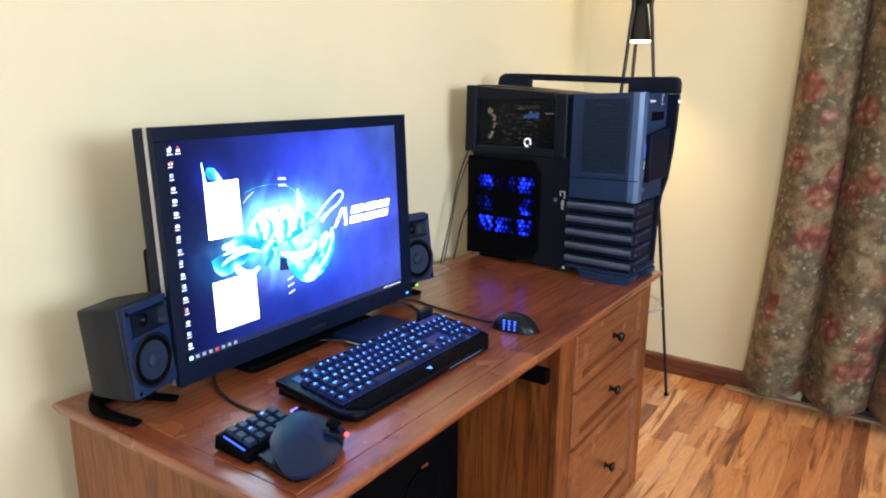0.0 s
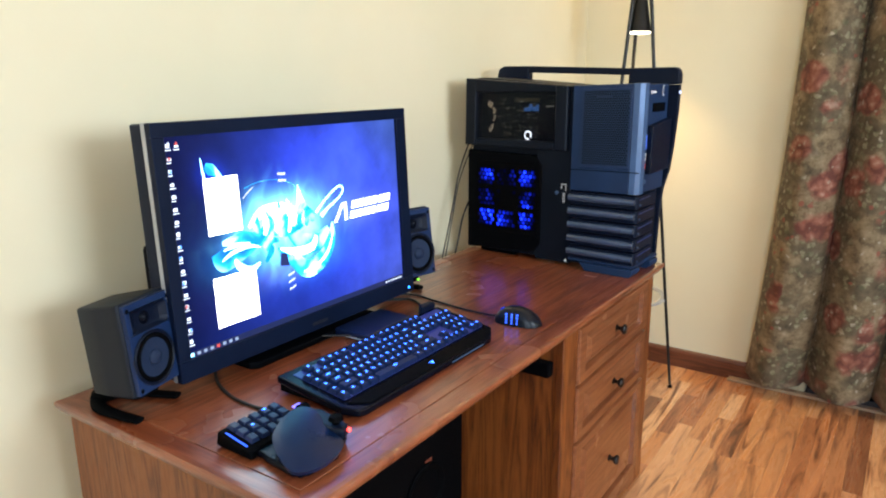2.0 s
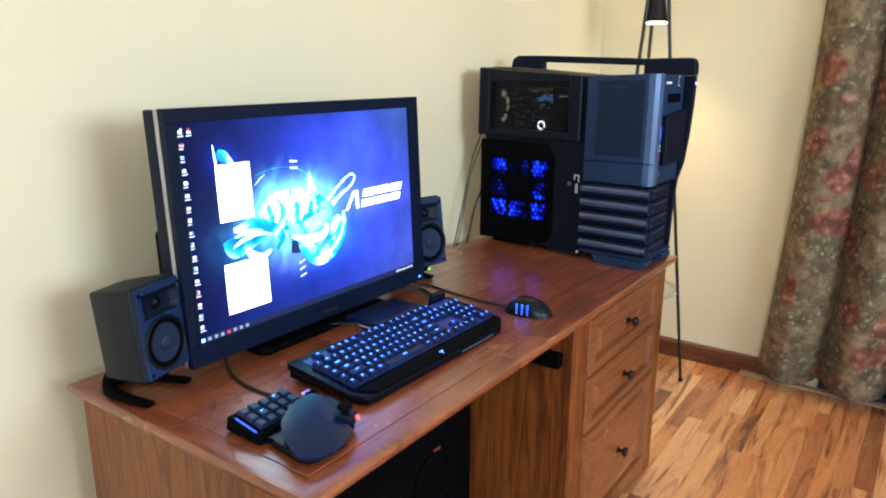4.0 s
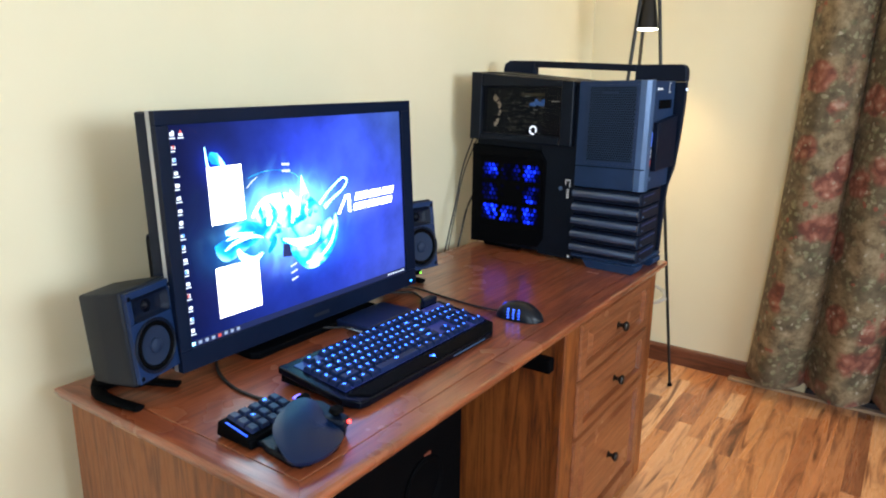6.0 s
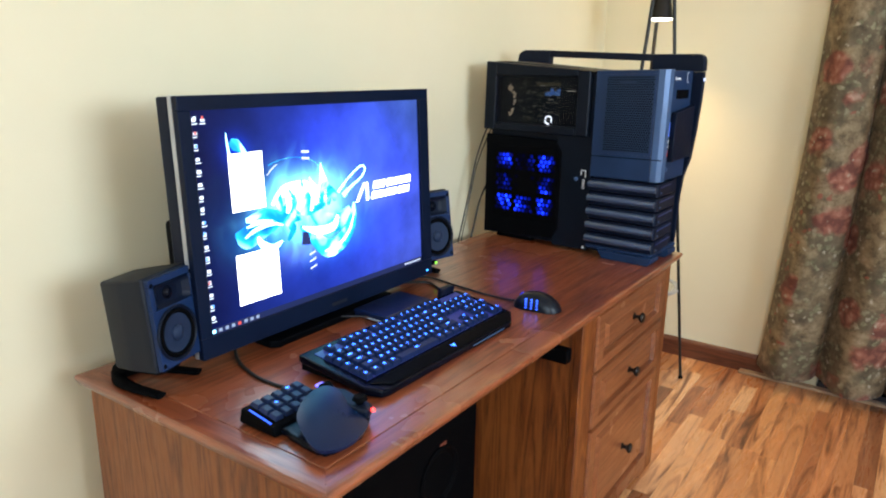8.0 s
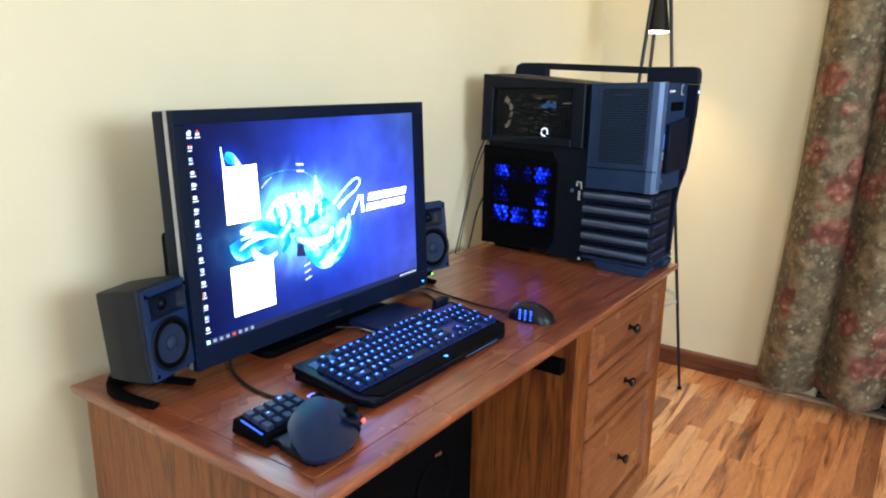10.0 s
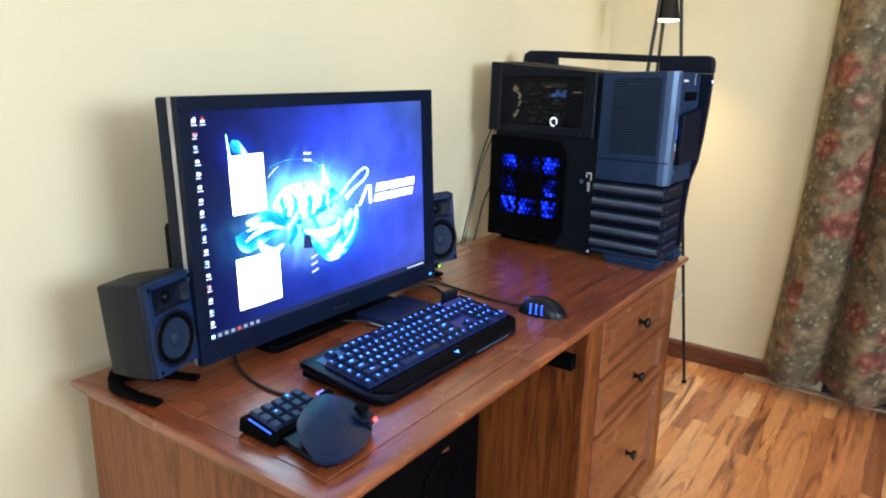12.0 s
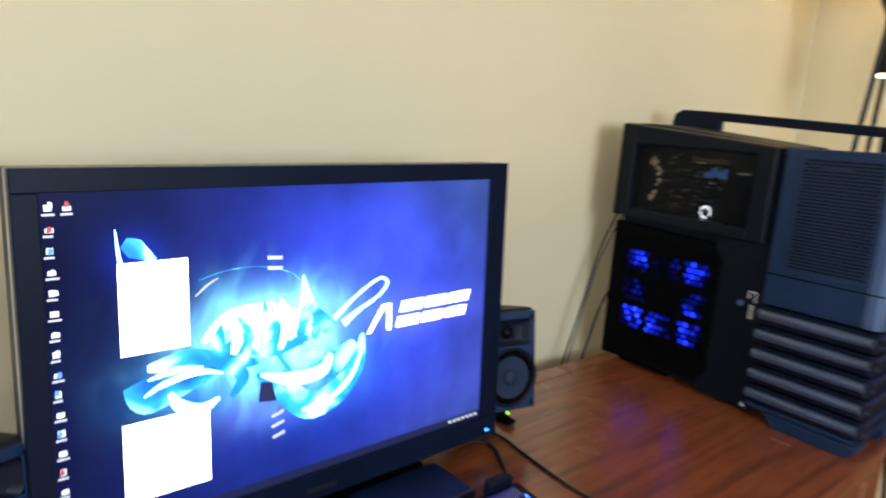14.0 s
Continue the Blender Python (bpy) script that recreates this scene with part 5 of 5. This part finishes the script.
smooth(part("thumb_stick", lathe([(0.0, 0.020), (0.010, 0.018), (0.013, 0.012), (0.006, 0.006), (0.007, 0.0)], 18, pose(0.042, 0.064, 0.026)), RUBBER, th))
part("status_light", box(0.064, 0.069, 0.066, 0.071, 0.022, 0.028, 0.001), glow("red_light", (1.0, 0.05, 0.04), 6), th, "red status light")
part("scroll_wheel", tube([(-0.046, 0.066, 0.026), (-0.046, 0.082, 0.026)], 0.012, 16, steps=2), RUBBER, pad)
part("wheel_light", box(-0.062, -0.056, 0.064, 0.080, 0.0305, 0.0325), glow("violet_blue_light", (0.15, 0.12, 1.0), 4), pad, "blue wheel light")

# ---------------------------------------------------------------- mouse
mouse = thing("mouse", pose(-0.775, 1.450, DZ, 0, 0, 8), "black gaming mouse with blue-lit thumb buttons", "mouse")
bm = bmesh.new()
rows = []
for j in range(13):
    u = j / 12
    x = -0.060 + 0.120 * u
    half = 0.031 * (1 - abs(2 * u - 1) ** 3.5) ** 0.5 * (0.92 + 0.16 * u) + 0.001
    top = 0.004 + 0.037 * math.sin(math.pi * min(1, 0.10 + 0.86 * u)) ** 0.75 * (1 - abs(2 * u - 1) ** 4) ** 0.5
    rows.append([bm.verts.new((x, half * math.cos(radians(180 * i / 12)), 0.001 + top * math.sin(radians(180 * i / 12)) ** 0.7)) for i in range(13)])
for p, q in zip(rows, rows[1:]):
    for i in range(12):
        bm.faces.new((p[i], p[i + 1], q[i + 1], q[i]))
    bm.faces.new((p[0], q[0], q[12], p[12]))
bm.faces.new(rows[0])
bm.faces.new(rows[-1][::-1])
bmesh.ops.recalc_face_normals(bm, faces=bm.faces[:])
smooth(part("shell", bm, plain("satin_black_shell", (0.003, 0.005, 0.010), 0.3, grain=500, specular=0.3), mouse), 60)
for i in range(3):
    for j in range(4):
        part("thumb_button", box(-0.020 + i * 0.0135, -0.0158 + i * 0.0135, -0.0332, -0.028, 0.007 + j * 0.0068, 0.0095 + j * 0.0068, 0.0006), glow("blue_button", (0.03, 0.11, 1.0), 4.0), mouse)
part("scroll_wheel", tube([(-0.036, -0.004, 0.026), (-0.036, 0.004, 0.026)], 0.008, 14, steps=2), glow("blue_wheel", (0.02, 0.06, 1.0), 0.8), mouse, "blue-lit wheel")

# slim dark box beside the stand
drive = thing("external_drive", pose(-1.026, 1.226, DZ), "slim blue-black external drive lying flat, blue reflection in its colour", "drive")
# blue reflection on the casing is put into its base colour
part("body", box(-0.055, 0.045, -0.085, 0.08, 0.002, 0.020, 0.004), plain("blue_reflection_dark_casing", (0.003, 0.010, 0.042), 0.35), drive)
part("trim", box(-0.02, 0.046, -0.0875, -0.0852, 0.006, 0.009, 0.0005), plain("pale_trim", (0.45, 0.48, 0.52), 0.4), drive, "pale trim strip")

# ---------------------------------------------------------------- cables
CORD = plain("black_cable_sheath", (0.010, 0.010, 0.010), 0.5)


def cable(points, r, label):
    return tagged(smooth(part("cable", tube(points, r, 8), CORD), 80), label, "cable")


T = DZ
cable([(-0.831, 1.442, T + 0.0100), (-0.865, 1.453, T + 0.0035), (-0.929, 1.456, T + 0.0032), (-1.025, 1.470, T + 0.0032), (-1.117, 1.482, T + 0.0032), (-1.178, 1.434, T + 0.0032)], 0.0026, "thin black mouse cable lying across the desk")
cable([(-0.954, 1.304, T + 0.0260), (-0.965, 1.343, T + 0.0060), (-0.990, 1.383, T + 0.0034), (-1.047, 1.424, T + 0.0034), (-1.097, 1.444, T + 0.0034), (-1.152, 1.397, T + 0.0034), (-1.207, 1.365, T + 0.0034)], 0.0030, "black braided keyboard cable on the desk")
cable([(-0.895, 0.779, T + 0.0120), (-0.925, 0.799, T + 0.0034), (-0.956, 0.794, T + 0.0034), (-1.016, 0.798, T + 0.0034), (-1.088, 0.823, T + 0.0034), (-1.157, 0.869, T + 0.0034), (-1.227, 0.918, T + 0.0034)], 0.0032, "black keypad cable curving across the desk")
cable([(-1.073, 1.093, T + 0.0170), (-1.044, 1.123, T + 0.0140), (-1.032, 1.156, T + 0.0080), (-1.037, 1.176, T + 0.0080)], 0.0022, "thin cable plugged into the drive")
cable([(-1.286, 2.074, T + 0.4017), (-1.306, 2.017, T + 0.2751), (-1.306, 1.967, T + 0.1387), (-1.306, 1.914, T + 0.0020), (-1.306, 1.872, T - 0.1052)], 0.0024, "black cable hanging behind the tower")
cable([(-1.284, 2.065, T + 0.1884), (-1.306, 2.038, T + 0.1099), (-1.306, 2.002, T + 0.0218), (-1.306, 1.958, T - 0.0855)], 0.0032, "black power cable hanging behind the tower")
cable([(-1.286, 2.072, T + 0.3631), (-1.306, 2.014, T + 0.2361), (-1.306, 1.968, T + 0.1093), (-1.306, 1.923, T - 0.0273), (-1.306, 1.901, T - 0.1246)], 0.0018, "thin brown cable hanging behind the tower")

# ---------------------------------------------------------------- floor lamp
lamp = thing("floor_lamp", pose(*LAMP, 0), "black three-legged floor lamp with glass bowl and lit cone", "lamp")
LEGM = plain("black_lacquered_rod", (0.012, 0.011, 0.010), 0.35, metal=0.4)
view = math.atan2(-0.94, 0.35)                     # towards the desk's front
for k in range(3):
    a = view + radians(72 + 120 * k)
    c, s = math.cos(a), math.sin(a)
    lg = part("leg", tube([(0.229 * c, 0.229 * s, 0.004), (0.146 * c, 0.146 * s, 0.70), (0.080 * c, 0.080 * s, 1.2460), (0.048 * c, 0.048 * s, 1.5460), (0.040 * c, 0.040 * s, 1.6260), (0.062 * c, 0.062 * s, 1.6760), (0.125 * c, 0.125 * s, 1.7080)],
                          [0.0062, 0.0068, 0.007, 0.0075, 0.009, 0.009, 0.0075], 10, steps=8), LEGM, lamp)
    smooth(lg, 60)
    smooth(part("foot", lathe([(0, 0), (0.010, 0), (0.010, 0.006), (0.006, 0.012), (0, 0.012)], 14, pose(0.229 * c, 0.229 * s, 0)), RUBBER, lg))
smooth(part("reading_cone", lathe([(0.020, 1.6210), (0.026, 1.6060), (0.046, 1.4880), (0.048, 1.4820), (0.045, 1.4840), (0.024, 1.5960), (0.0, 1.6060)], 28), LEGM, lamp, "black cone shade"))
smooth(part("cone_rim", lathe([(0.0, 1.4770), (0.030, 1.4750), (0.043, 1.4770), (0.0470, 1.4818), (0.046, 1.4830), (0.0, 1.4830)], 28), glow("lit_glass_rim", (1.0, 0.88, 0.66), 9.0), lamp, "lit glass rim")).visible_shadow = False
smooth(part("hub", lathe([(0.0, 1.6210), (0.030, 1.6210), (0.036, 1.6410), (0.052, 1.6660), (0.060, 1.6810), (0.0, 1.6820)], 28), LEGM, lamp))
bowl = lathe([(0.0, 1.6900), (0.05, 1.6930), (0.10, 1.7110), (0.145, 1.7510), (0.170, 1.8060), (0.167, 1.8060), (0.142, 1.7540), (0.098, 1.7150), (0.05, 1.6970), (0.0, 1.6940)], 40)
smooth(part("glass_bowl", bowl, Nodes("frosted_white_glass").set(Base_Color=(0.85, 0.84, 0.80), Roughness=0.45, Subsurface_Weight=0.0, Emission_Color=(1.0, 0.93, 0.8), Emission_Strength=0.35).mat, lamp, "frosted white glass bowl"))
smooth(part("shelf_ring", lathe([(0.160, 0.384), (0.180, 0.382), (0.185, 0.387), (0.180, 0.392), (0.160, 0.390)], 40), SILVER, lamp, "metal tray ring"))
smooth(part("glass_tray", lathe([(0.0, 0.3855), (0.1595, 0.3855), (0.1595, 0.3895), (0.0, 0.3895)], 40), GLASS, lamp, "round glass tray"))

# ---------------------------------------------------------------- curtain
cur = bmesh.new()
uvl = cur.loops.layers.uv.new("UVMap")
NC, NR = 260, 36
grid = []
for j in range(NR + 1):
    v = j / NR
    row = []
    for i in range(NC + 1):
        u = i / NC
        z = 2.22 - (2.22 - 0.056 - 0.008 * math.sin(9.5 * u * 2 * math.pi + 0.6)) * v
        drop = (2.22 - z) / 2.17
        left = -0.423 - 0.093 * drop ** 2
        x = left + (1.60 - left) * u
        ph = 2 * math.pi * (u * 8.8 + 0.03 * math.sin(5 * v + 4 * u))
        amp = 0.042 + 0.016 * drop
        fold = math.sin(ph - 3.84)
        y = NY - 0.094 - 0.004 * drop + amp * (fold + 0.22 * math.sin(2 * ph + 0.5)) + 0.026 * max(0.0, fold) ** 5 + 0.006 * math.sin(17 * u + 7 * v)
        x += 0.031 * math.cos(ph - 3.84) + 0.008 * math.sin(ph * 0.5 + 3 * v)
        row.append([cur.verts.new((x, y, z)), 0.0, v * 2.17])
    grid.append(row)
run = 0.0
for i in range(1, NC + 1):
    run += (grid[NR // 2][i][0].co - grid[NR // 2][i - 1][0].co).length
    for row in grid:
        row[i][1] = run
for j in range(NR):
    for i in range(NC):
        q = (grid[j][i], grid[j + 1][i], grid[j + 1][i + 1], grid[j][i + 1])
        f = cur.faces.new([c[0] for c in q])
        for lp, c in zip(f.loops, q):
            lp[uvl].uv = (c[1], c[2])
bmesh.ops.solidify(cur, geom=cur.faces[:], thickness=0.003)
curtain = tagged(smooth(part("curtain", cur, curtain_cloth()), 180), "heavy olive-brown curtain printed with red roses", "curtain")
rod = thing("curtain_rod", pose(0.6, NY - 0.09, 2.235), "dark metal curtain rod over the door", "rod")
smooth(part("pole", tube([(-1.05, 0, 0), (1.05, 0, 0)], 0.0125, 12, steps=2), LEGM, rod), 60)
for sx in (-0.98, 0.98):
    part("bracket", box(sx - 0.01, sx + 0.01, 0.011, 0.0895, -0.012, 0.012, 0.002), LEGM, rod)

# ---------------------------------------------------------------- single floorboards near the desk
for bx, a, e in near_boards:
    ln = round(e - a, 3)
    if ln not in board_mesh:
        me = bpy.data.meshes.new("floorboard")
        bm = board_bm(BW - 0.0002, ln - 0.0002)
        bm.to_mesh(me)
        bm.free()
        me.materials.append(FLOOR)
        board_mesh[ln] = me
    ob = new("floorboard", board_mesh[ln])
    ob.parent = floor
    ob.location = (bx, a, 0)
